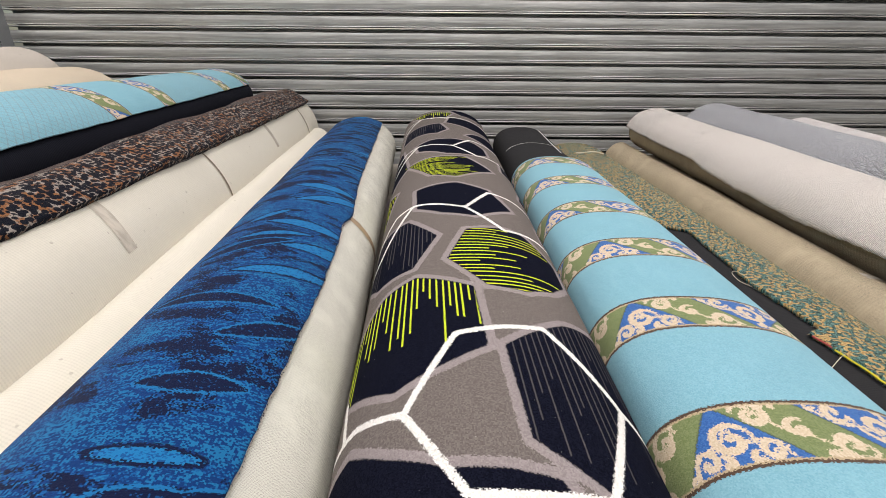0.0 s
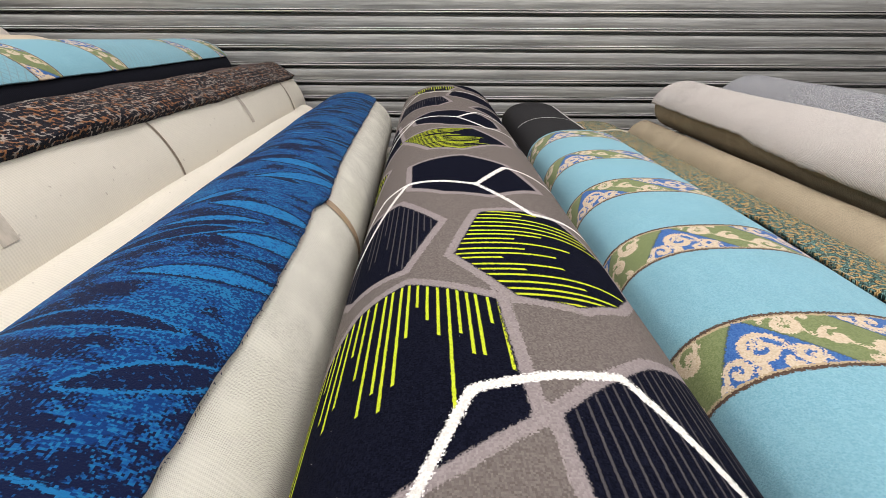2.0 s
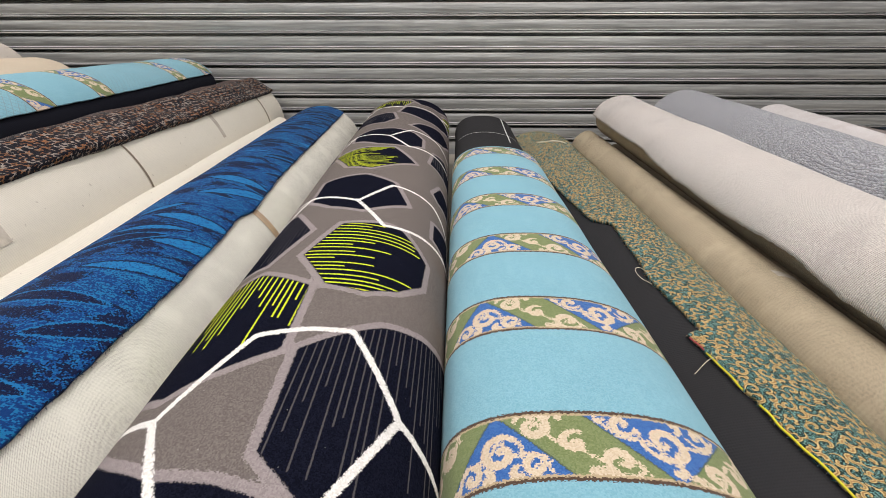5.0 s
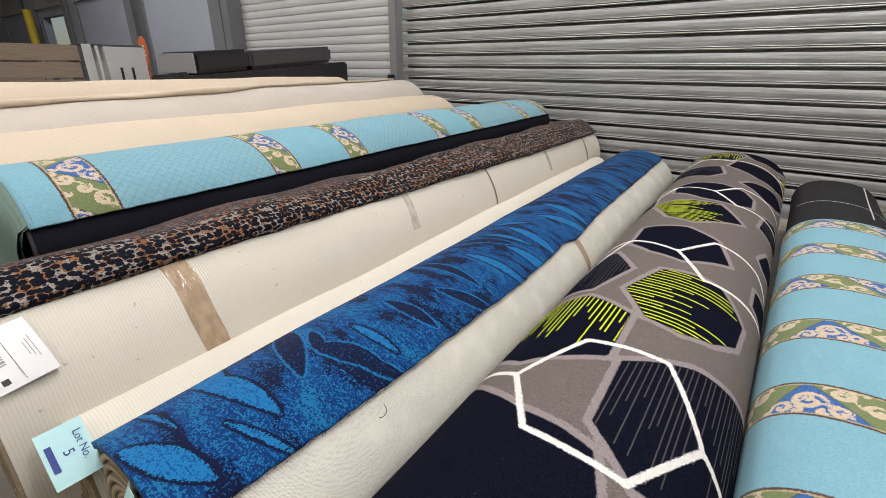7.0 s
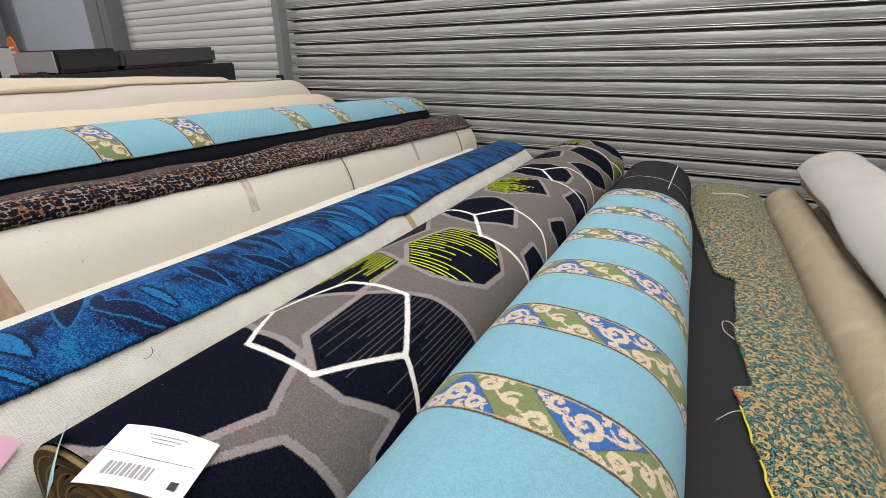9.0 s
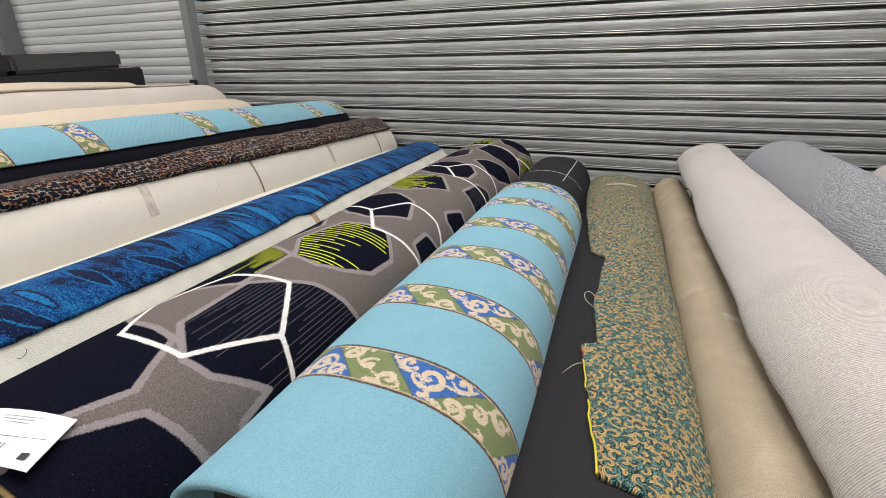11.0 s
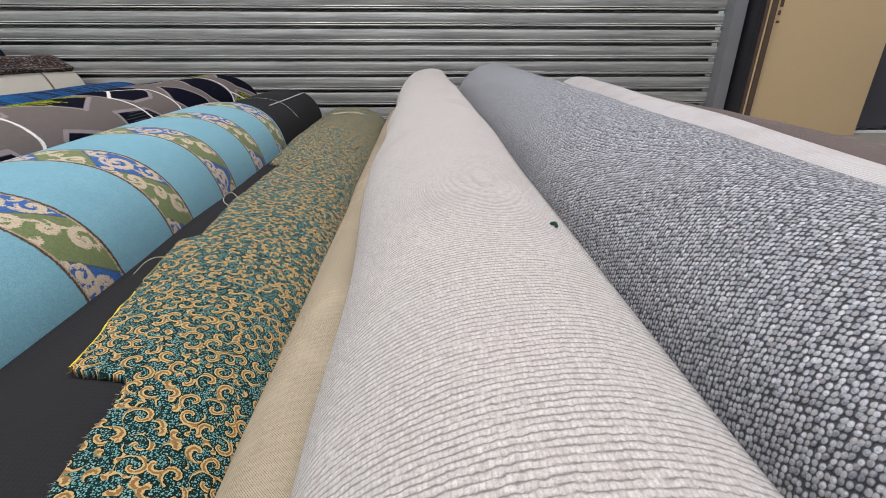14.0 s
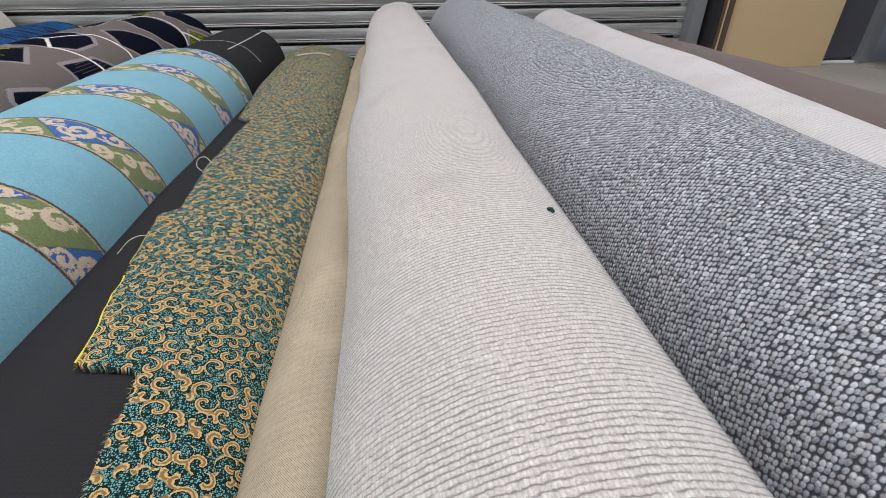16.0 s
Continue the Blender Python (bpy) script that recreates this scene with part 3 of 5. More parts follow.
def blue_leaf():
    """Royal blue pile with navy leaves and streaks, dithered at the edges as woven tufts are."""
    m = Mat("blue_leaf_pile", 0.95, 0.0, 0.1)
    uv = m.uv()
    n = m.node("ShaderNodeMapping")
    m.put(n.inputs["Vector"], uv)
    n.inputs["Rotation"].default_value = (0, 0, radians(14))
    n.inputs["Scale"].default_value = (1.0, 2.4, 1.0)
    p = n.outputs[0]
    tuft = m.white(m.v("FLOOR", m.scale(uv, (300.0, 300.0, 1.0))))
    warp = m.v("ADD", p, m.scale(m.noise(p, 4.0, 2.0, out="Color"), 0.12))
    d = m.f("MULTIPLY", m.f("SUBTRACT", tuft, 0.5), 0.30)
    big = m.noise(warp, 5.0, 3.0, 0.55)
    fine = m.noise(m.scale(p, (1.0, 1.8, 1.0)), 30.0, 4.0, 0.75)
    mid = m.step(m.f("ADD", fine, d), 0.50, 0.58)
    c = m.mix(mid, (0.004, 0.030, 0.130), (0.006, 0.080, 0.245))
    lightb = m.step(m.f("ADD", m.f("ADD", fine, m.f("MULTIPLY", d, 1.2)), m.f("MULTIPLY", m.f("SUBTRACT", big, 0.5), 1.1)), 0.60, 0.66)
    c = m.mix(lightb, c, (0.009, 0.125, 0.285))
    navy = (0.004, 0.008, 0.034)
    speck = m.step(m.f("ADD", m.noise(uv, 120.0, 2.0), m.f("MULTIPLY", d, 0.9)), 0.64, 0.68)
    dim = m.mix(m.f("MULTIPLY", speck, 0.7), navy, (0.007, 0.075, 0.23))
    c = m.mix(m.step(m.f("ADD", big, m.f("MULTIPLY", d, 0.22)), 0.465, 0.445), c, dim)
    jag = m.f("MULTIPLY", m.f("SUBTRACT", tuft, 0.5), 0.006)
    dark_leaf, bright_leaf = m.f("ADD", m.attr("dark_leaf"), jag), m.f("ADD", m.attr("bright_leaf"), jag)
    c = m.mix(m.step(dark_leaf, -0.008, -0.005), c, (0.009, 0.125, 0.31))
    c = m.mix(m.step(dark_leaf, -0.001, 0.001), c, dim)
    c = m.mix(m.step(bright_leaf, -0.009, -0.006), c, navy)
    c = m.mix(m.step(bright_leaf, -0.001, 0.001), c, m.mix(m.step(m.f("ADD", fine, d), 0.40, 0.46), (0.007, 0.07, 0.22), (0.010, 0.145, 0.345)))
    m.colour(c)
    return pile(m, uv, 0.5, 380.0, 0.003, 0.05).m


def leopard():
    """Black spots with rust and pale rims on a mottled grey."""
    m = Mat("leopard_pile", 1.0, 0.0, 0.05)
    uv, o = m.uv(), m.obj()
    u, v, _ = m.xyz(uv)
    warp = m.v("ADD", o, m.scale(m.noise(o, 40.0, 2.0, out="Color"), 0.006))
    d = m.cells(m.scale(warp, (1.0, 0.85, 1.0)), 64.0, rand=0.6)
    fleck = m.noise(o, 150.0, 3.0, 0.75)
    rust = m.step(m.noise(o, 26.0, 3.0), 0.46, 0.56)
    rim = m.mix(rust, (0.30, 0.265, 0.235), (0.25, 0.11, 0.045))
    c = m.mix(m.step(fleck, 0.36, 0.52), (0.04, 0.038, 0.04), rim)
    spot = m.step(m.f("ADD", d, m.f("MULTIPLY", m.f("SUBTRACT", fleck, 0.5), 0.16)), 0.61, 0.54)
    c = m.mix(spot, c, (0.006, 0.007, 0.012))
    top = m.f("MULTIPLY", m.step(m.f("ADD", u, m.f("MULTIPLY", m.noise(o, 5.0, 3.0), 0.10)), 0.02, 0.09), 1.0)
    heather = m.mix(m.step(m.noise(o, 220.0, 3.0, 0.8), 0.42, 0.60), (0.009, 0.010, 0.014), (0.11, 0.10, 0.098))
    heather = m.mix(m.step(m.noise(o, 9.0, 3.0), 0.40, 0.60), heather, m.mix(fleck, (0.02, 0.03, 0.05), (0.16, 0.09, 0.06)))
    c = m.mix(m.f("MULTIPLY", top, 0.75), c, heather)
    m.colour(c)
    return pile(m, uv, 0.6, 300.0, 0.004, 0.05).m


def green_curl():
    """Teal dots on a near-black green, covered with ochre curls that have pale edges."""
    m = Mat("teal_ochre_curl_pile", 1.0, 0.0, 0.05)
    uv = m.uv()
    warp = m.v("ADD", uv, m.scale(m.noise(uv, 30.0, 1.0, out="Color"), 0.006))
    sc = 36.0
    pos = m.cells(warp, sc, "Position", rand=0.75)
    dvec = m.v("SUBTRACT", warp, pos)
    dx, dy, _ = m.xyz(dvec)
    ang = m.f("DIVIDE", m.f("ARCTAN2", dy, dx), 6.2832)
    rad = m.f("MULTIPLY", m.v("LENGTH", dvec), sc)
    off = m.white(pos)
    spin = m.f("FRACT", m.f("ADD", m.f("ADD", m.f("MULTIPLY", rad, 1.45), ang), off))
    tuft = m.white(m.v("FLOOR", m.scale(uv, (420.0, 420.0, 1.0))))
    jag = m.f("MULTIPLY", m.f("SUBTRACT", tuft, 0.5), 0.07)
    across = m.f("ADD", m.f("ABSOLUTE", m.f("SUBTRACT", spin, 0.5)), jag)
    inside = m.step(rad, 0.74, 0.66)
    dots = m.cells(uv, 380.0, rand=0.7)
    c = m.mix(m.step(dots, 0.56, 0.34), (0.006, 0.022, 0.020), m.mix(m.noise(uv, 40.0, 2.0), (0.06, 0.25, 0.25), (0.32, 0.52, 0.49)))
    c = m.mix(m.f("MULTIPLY", m.step(across, 0.30, 0.26), inside), c, (0.006, 0.012, 0.010))
    c = m.mix(m.f("MULTIPLY", m.step(across, 0.200, 0.165), inside), c, (0.56, 0.41, 0.19))
    c = m.mix(m.f("MULTIPLY", m.step(across, 0.085, 0.055), inside), c, (0.27, 0.145, 0.05))
    m.colour(c)
    return pile(m, uv, 0.7, 330.0, 0.004, 0.05).m


PINK_PILE, GREY_LOOP, OAT_PILE, BLUE_LEAF, LEOPARD, GREEN_CURL = ribbed_pink(), loop_grey(), oat_pile(), blue_leaf(), leopard(), green_curl()

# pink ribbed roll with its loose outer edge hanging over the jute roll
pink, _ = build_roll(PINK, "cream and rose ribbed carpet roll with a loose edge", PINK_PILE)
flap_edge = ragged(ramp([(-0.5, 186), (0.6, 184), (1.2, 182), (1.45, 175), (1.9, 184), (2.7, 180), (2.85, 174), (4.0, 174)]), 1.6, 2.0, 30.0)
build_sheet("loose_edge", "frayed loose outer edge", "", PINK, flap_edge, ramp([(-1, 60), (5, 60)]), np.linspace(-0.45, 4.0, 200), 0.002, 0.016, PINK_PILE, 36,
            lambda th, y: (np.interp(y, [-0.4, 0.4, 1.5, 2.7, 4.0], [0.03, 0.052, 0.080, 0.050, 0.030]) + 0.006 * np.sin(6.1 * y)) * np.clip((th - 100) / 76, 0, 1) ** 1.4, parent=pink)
build_sheet("backing_side", "tan woven backing under the loose edge", "", PINK, lambda y: 262.0, lambda y: 140.0, np.linspace(-0.45, 4.0, 90), 0.001, 0.004, JUTE_BACK, 24, parent=pink)
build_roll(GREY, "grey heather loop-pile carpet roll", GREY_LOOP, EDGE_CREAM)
build_roll(OAT, "oatmeal ribbed carpet roll with a soft fold", OAT_PILE)

# blue leaf carpet lying on the ivory roll
def side_angle(roll, xs):
    """The angle at which a roll's upper half has the given x, along y."""
    def fn(y):
        c = (float(np.interp(y, [p[0] for p in xs], [p[1] for p in xs])) - roll.x - roll.drift * (y - 2)) / roll.a
        return math.degrees(math.acos(max(-0.999, min(0.999, c))))
    return fn


blue_left = side_angle(IVORY, [(-0.2, -0.655), (0.4, -0.70), (1.1, -0.75), (2.5, -0.84), (4.1, -0.92)])
blue_right = ragged(side_angle(IVORY, [(-0.2, -0.31), (0.4, -0.318), (1.15, -0.345), (1.45, -0.365), (1.62, -0.382), (1.72, -0.37), (2.2, -0.42), (4.1, -0.54)]), 0.9, 5.0, 25.0)
blue_ys = np.linspace(-0.11, 4.04, 560)
blue = build_sheet("blue_carpet", "royal blue carpet with navy leaf pattern lying on an ivory roll", "carpet", IVORY, blue_left, blue_right,
                   blue_ys, 0.002, 0.016, BLUE_LEAF, 60)
s_ = np.linspace(0, 1, 60)
blue_th = np.array([blue_right(y) + (blue_left(y) - blue_right(y)) * s_ for y in blue_ys])
blue_u, blue_v = IVORY.arc(blue_th).ravel(), np.repeat(blue_ys, 60)
# leaves: two tips, half width, bright or dark
LEAVES = [(0.25, 0.10, -0.10, 0.155, 0.032, 1), (0.25, 0.40, -0.05, 0.25, 0.035, 0), (0.04, 0.345, -0.15, 0.43, 0.034, 0), (0.10, 0.40, -0.02, 0.34, 0.018, 0),
          (-0.03, 0.06, -0.19, 0.13, 0.008, 1), (0.25, -0.03, 0.02, -0.005, 0.007, 1), (0.25, 0.18, 0.08, 0.125, 0.016, 1), (0.06, -0.10, -0.13, -0.01, 0.03, 1),
          (-0.07, 0.375, -0.23, 0.46, 0.02, 0), (0.18, 0.953, -0.14, 0.946, 0.022, 0), (-0.04, 0.80, -0.24, 0.90, 0.024, 0), (0.03, 1.10, -0.26, 1.145, 0.022, 1),
          (0.04, 0.64, -0.16, 0.66, 0.024, 0), (0.03, 0.48, -0.15, 0.49, 0.014, 1)]
rng = random.Random(5)
for i in range(34):
    u0, v0, ln = rng.uniform(-0.22, 0.22), 1.2 + i * 0.084 + rng.uniform(-0.04, 0.04), rng.uniform(0.07, 0.16)
    LEAVES.append((u0 + ln, v0, u0 - ln, v0 + rng.uniform(-0.05, 0.12), rng.uniform(0.014, 0.032), int(rng.random() < 0.3)))
leaf_fields = [np.full(blue_u.shape, -1.0), np.full(blue_u.shape, -1.0)]
for u1, v1, u2, v2, w, bright in LEAVES:
    du, dv = u2 - u1, v2 - v1
    ln = math.hypot(du, dv)
    t = ((blue_u - u1) * du + (blue_v - v1) * dv) / ln ** 2
    off = np.abs((blue_u - u1) * dv - (blue_v - v1) * du) / ln
    leaf_fields[bright] = np.maximum(leaf_fields[bright], np.where((t > 0) & (t < 1), w * np.sin(np.pi * np.clip(t, 0, 1)) ** 0.8, -0.01) - off)
for nm, vals in zip(("dark_leaf", "bright_leaf"), leaf_fields):
    field(blue.data, nm, np.concatenate([vals, vals]))

# leopard carpet, lumpy, on top of the cream roll
leo_right = ragged(ramp([(-0.3, 66), (0.3, 64), (1.5, 56), (3.0, 50), (4.4, 46)]), 0.8, 7.0, 12.0)
leo_left = ramp([(-0.3, 128), (4.4, 132)])
build_sheet("leopard_carpet", "dark mottled leopard-pattern carpet lying folded on a cream roll", "carpet", CREAM, leo_left, leo_right,
            np.linspace(-0.3, 4.34, 220), 0.002, 0.022, LEOPARD, 40,
            lambda th, y: 0.012 + 0.010 * np.sin(3.1 * y + th / 30) * np.sin(7.3 * y) + 0.008 * np.sin(th / 6 + 2 * np.sin(2 * y)))


# ---- woven patterns as fields on the carpet face: metres round (u) and along (v) ----
# dark fields of the geometric carpet
DROPS = [[(0.27, 1.04), (0.164, 1.075), (0.0, 0.99), (-0.009, 0.735), (0.09, 0.68), (0.2, 0.63), (0.36, 0.70), (0.42, 0.9)],
         [(0.27, 3.98), (0.1, 4.02), (-0.07, 3.97), (-0.006, 3.73), (0.177, 3.76)],
         [(0.38, 2.1), (0.285, 2.0), (0.354, 1.78), (0.44, 1.7)]]
DASHES = [[(0.008, 1.37), (-0.131, 1.395), (-0.2, 1.38), (-0.30, 1.25), (-0.29, 1.10), (-0.22, 1.01), (-0.133, 0.965), (-0.025, 0.985), (0.08, 1.15)],
          [(0.25, 2.35), (0.108, 2.40), (-0.064, 2.40), (-0.194, 2.16), (0.0, 1.985), (0.123, 2.045)],
          [(-0.301, 3.76), (-0.386, 3.98), (-0.47, 4.04), (-0.47, 3.69), (-0.38, 3.58)]]
HATCHED = [[(0.37, 1.55), (0.204, 1.53), (0.09, 1.325), (0.17, 1.12), (0.31, 1.12), (0.42, 1.25)],
           [(-0.028, 0.745), (-0.101, 0.80), (-0.195, 0.864), (-0.31, 0.90), (-0.46, 0.93), (-0.46, 0.36), (-0.38, 0.40), (-0.36, 0.505), (-0.242, 0.41), (-0.161, 0.40), (-0.038, 0.497)],
           [(0.34, 3.1), (0.30, 3.45), (0.042, 3.44), (-0.001, 3.19), (0.068, 3.05), (0.217, 3.1)],
           [(-0.25, 2.28), (-0.271, 2.52), (-0.35, 2.60), (-0.46, 2.55), (-0.46, 2.25), (-0.346, 2.26)]]
PLAIN_DARK = [[(0.19, 1.87), (0.006, 1.905), (-0.126, 1.81), (-0.2, 1.6), (-0.045, 1.475), (0.083, 1.52), (0.182, 1.62)],
              [(0.21, 2.78), (0.113, 2.85), (-0.02, 2.86), (-0.145, 2.79), (-0.20, 2.70), (-0.206, 2.52), (-0.13, 2.44), (0.034, 2.46), (0.19, 2.6)],
              [(0.013, 3.47), (-0.022, 3.72), (-0.205, 3.64), (-0.338, 3.60), (-0.45, 3.47), (-0.309, 3.28), (-0.17, 3.27)],
              [(-0.097, 3.0), (-0.15, 3.10), (-0.30, 3.20), (-0.44, 3.17), (-0.35, 2.91), (-0.257, 2.84)],
              [(-0.02, 4.10), (-0.21, 4.11), (-0.40, 4.11), (-0.273, 3.83), (-0.12, 3.86)],
              [(0.304, 2.9), (0.236, 2.33), (0.346, 2.16), (0.44, 2.2), (0.44, 2.8)],
              [(0.293, 0.547), (0.2, 0.50), (0.097, 0.46), (0, 0.455), (-0.081, 0.437), (-0.119, 0.355), (-0.156, 0.281), (-0.1, 0.14), (0.048, 0.05), (0.2, 0.02), (0.44, 0.1), (0.44, 0.5)],
              [(-0.136, 0.11), (-0.221, 0.259), (-0.302, 0.278), (-0.439, 0.301), (-0.44, 0.0), (-0.15, 0.0)],
              [(-0.285, 1.90), (-0.33, 2.06), (-0.44, 2.04), (-0.44, 1.87), (-0.324, 1.85)], [(-0.305, 1.6), (-0.44, 1.65), (-0.44, 1.42), (-0.306, 1.46)]]
WHITE_LINES = [[(0.176, 0.575), (0.066, 0.785), (-0.035, 0.806), (-0.137, 0.815), (-0.268, 0.629), (-0.150, 0.405), (-0.045, 0.403), (0.068, 0.406), (0.176, 0.575)],
               [(-0.268, 0.629), (-0.33, 0.600), (-0.44, 0.56)], [(0.176, 0.575), (0.29, 0.60), (0.44, 0.58)], [(0.33, 0.60), (0.36, 0.72)],
               [(-0.011, 1.575), (0.08, 1.62), (0.19, 1.672), (0.27, 1.655), (0.34, 1.56), (0.40, 1.50)], [(0.19, 1.672), (0.33, 1.37), (0.41, 1.29)],
               [(-0.011, 1.575), (-0.118, 1.775), (-0.2, 1.765), (-0.30, 1.75), (-0.44, 1.66)], [(-0.011, 1.575), (-0.13, 1.375), (-0.25, 1.40), (-0.44, 1.43)]]
for far, last in ((1.075, 8), (2.10, 6)):
    WHITE_LINES += [[(u, v + far) for u, v in line] for line in WHITE_LINES[4:last]]
WHITE_LINES += [[(0.112, 3.71), (-0.063, 3.73), (-0.30, 3.63), (-0.46, 3.49)], [(-0.30, 3.63), (-0.42, 3.86), (-0.485, 3.99)]]


def geometric_pile():
    m = Mat("geometric_pile", 0.97, 0.0, 0.03)
    uv = m.uv()
    u, v, _ = m.xyz(uv)
    u = m.f("SUBTRACT", u, 0.003)
    tuft = m.white(m.v("FLOOR", m.scale(uv, (400.0, 400.0, 1.0))))
    jag = m.f("MULTIPLY", m.f("SUBTRACT", tuft, 0.5), 0.004)
    dark = m.f("ADD", m.attr("dark"), jag)
    brown = m.mix(tuft, (0.115, 0.098, 0.090), (0.180, 0.157, 0.145))
    mauve = m.mix(tuft, (0.22, 0.19, 0.19), (0.30, 0.262, 0.26))
    navy = m.mix(tuft, (0.003, 0.0035, 0.008), (0.008, 0.009, 0.018))
    lint = m.step(m.noise(uv, 170.0, 1.0), 0.79, 0.81)
    c = m.mix(m.step(dark, -0.021, -0.018), brown, mauve)
    c = m.mix(m.step(dark, -0.002, 0.002), c, navy)
    inside = m.step(dark, 0.001, 0.005)

    def stripes(along, across, pitch, width, attr_name, reach):
        n = m.f("DIVIDE", m.f("ADD", across, m.f("MULTIPLY", m.noise(uv, 60.0, 2.0), 0.0015)), pitch)
        k = m.f("FLOOR", n)
        r1, r2 = m.white(m.join(k, 1.7)), m.white(m.join(k, 9.3))
        off = m.f("ABSOLUTE", m.f("SUBTRACT", m.f("FRACT", n), m.f("ADD", 0.35, m.f("MULTIPLY", r2, 0.3))))
        long = m.f("MULTIPLY", m.f("ADD", 0.25, m.f("MULTIPLY", r1, 0.75)), reach)
        a = m.attr(attr_name)
        on = m.f("MULTIPLY", m.step(m.f("ADD", off, m.f("MULTIPLY", jag, 16.0)), width + 0.05, width - 0.05), m.step(m.f("SUBTRACT", long, a), -0.001, 0.001))
        return m.f("MULTIPLY", m.f("MULTIPLY", on, m.step(a, -0.02, -0.01)), inside)

    lime = m.mix(tuft, (0.42, 0.50, 0.02), (0.60, 0.68, 0.05))
    c = m.mix(stripes(v, u, 0.0165, 0.145, "drop", 0.30), c, lime)
    c = m.mix(stripes(u, v, 0.0215, 0.145, "dash", 0.34), c, lime)
    c = m.mix(m.f("MULTIPLY", stripes(v, u, 0.0155, 0.10, "hatch", 0.42), 0.4), c, (0.17, 0.155, 0.155))
    white = m.mix(tuft, (0.62, 0.60, 0.56), (0.82, 0.80, 0.77))
    c = m.mix(m.step(m.f("ADD", m.attr("white"), jag), -0.001, 0.002), c, white)
    c = m.mix(m.f("MULTIPLY", lint, 0.6), c, (0.55, 0.55, 0.52))
    m.colour(c)
    return pile(m, uv, 0.6, 420.0, 0.003, 0.0).m


def fine_roll(roll, label, material, edge):
    """A roll with a fine face for its pattern; returns its face mesh with u and v."""
    root, body = build_roll(roll, label, material, edge, step_th=1.6, step_y=0.0075)
    me = body.data
    n = len(me.vertices)
    ths = np.linspace(-90, 270, int(360 / 1.6) + 1)
    ny = n // len(ths)
    ys = np.linspace(roll.y0, roll.y1, ny)
    th, y = np.meshgrid(ths, ys)
    return root, me, roll.arc(th).ravel(), y.ravel()


hex_root, hex_me, hu, hv = fine_roll(HEX, "dark geometric-pattern carpet roll with white and lime lines", geometric_pile(), EDGE_TAN)
hu = hu - 0.003
dark_f = np.full(hu.shape, -1.0)
for pts in DROPS + DASHES + HATCHED + PLAIN_DARK:
    dark_f = np.maximum(dark_f, poly_field(hu, hv, pts) - 0.008)
field(hex_me, "dark", dark_f)
white_f = np.full(hu.shape, -1.0)
for i, line in enumerate(WHITE_LINES):
    for a, b in zip(line, line[1:]):
        white_f = np.maximum(white_f, 0.0082 - seg_dist(hu, hv, a, b))
field(hex_me, "white", white_f)


def along_field(polys, axis):
    """Metres from a polygon's far edge, for stripes that hang from it; -1 outside."""
    out = np.full(hu.shape, -1.0)
    for pts in polys:
        inside = poly_field(hu, hv, pts) > -0.012
        p = np.array(pts + pts[:1])
        across, up = (p[:, 0], p[:, 1]) if axis == "v" else (p[:, 1], p[:, 0])
        own = hu if axis == "v" else hv
        best = np.full(hu.shape, -9.0)
        for (a0, a1), (b0, b1) in zip(zip(across, up), zip(across[1:], up[1:])):
            lo, hi = min(a0, b0), max(a0, b0)
            t = (own - a0) / (b0 - a0 + 1e-9)
            best = np.where((own >= lo - 0.01) & (own <= hi + 0.01), np.maximum(best, a1 + np.clip(t, 0, 1) * (b1 - a1)), best)
        along = best - (hv if axis == "v" else hu)
        out = np.where(inside & (along < 5), np.maximum(along, 0), out)
    return out


field(hex_me, "drop", along_field(DROPS, "v"))
field(hex_me, "dash", along_field(DASHES, "u"))
field(hex_me, "hatch", along_field(HATCHED, "v"))

# ---- scroll bands of the turquoise carpets ----
BAND_W, PERIOD = 0.142, 0.56


def curl(cx, cy, r, turns, start, way, w):
    """Sample points of a scroll that winds in on itself, with the stroke's half width."""
    s = np.linspace(0, 1, 46)
    ang = np.radians(start) + way * s * turns * 2 * np.pi
    rad = 1.14 * r * (1 - s) ** 0.8
    return np.stack([cx + rad * np.cos(ang), cy + rad * np.sin(ang), 0.98 * w * (0.55 + 0.6 * np.sin(np.pi * np.minimum(1, s * 1.1)))], -1)


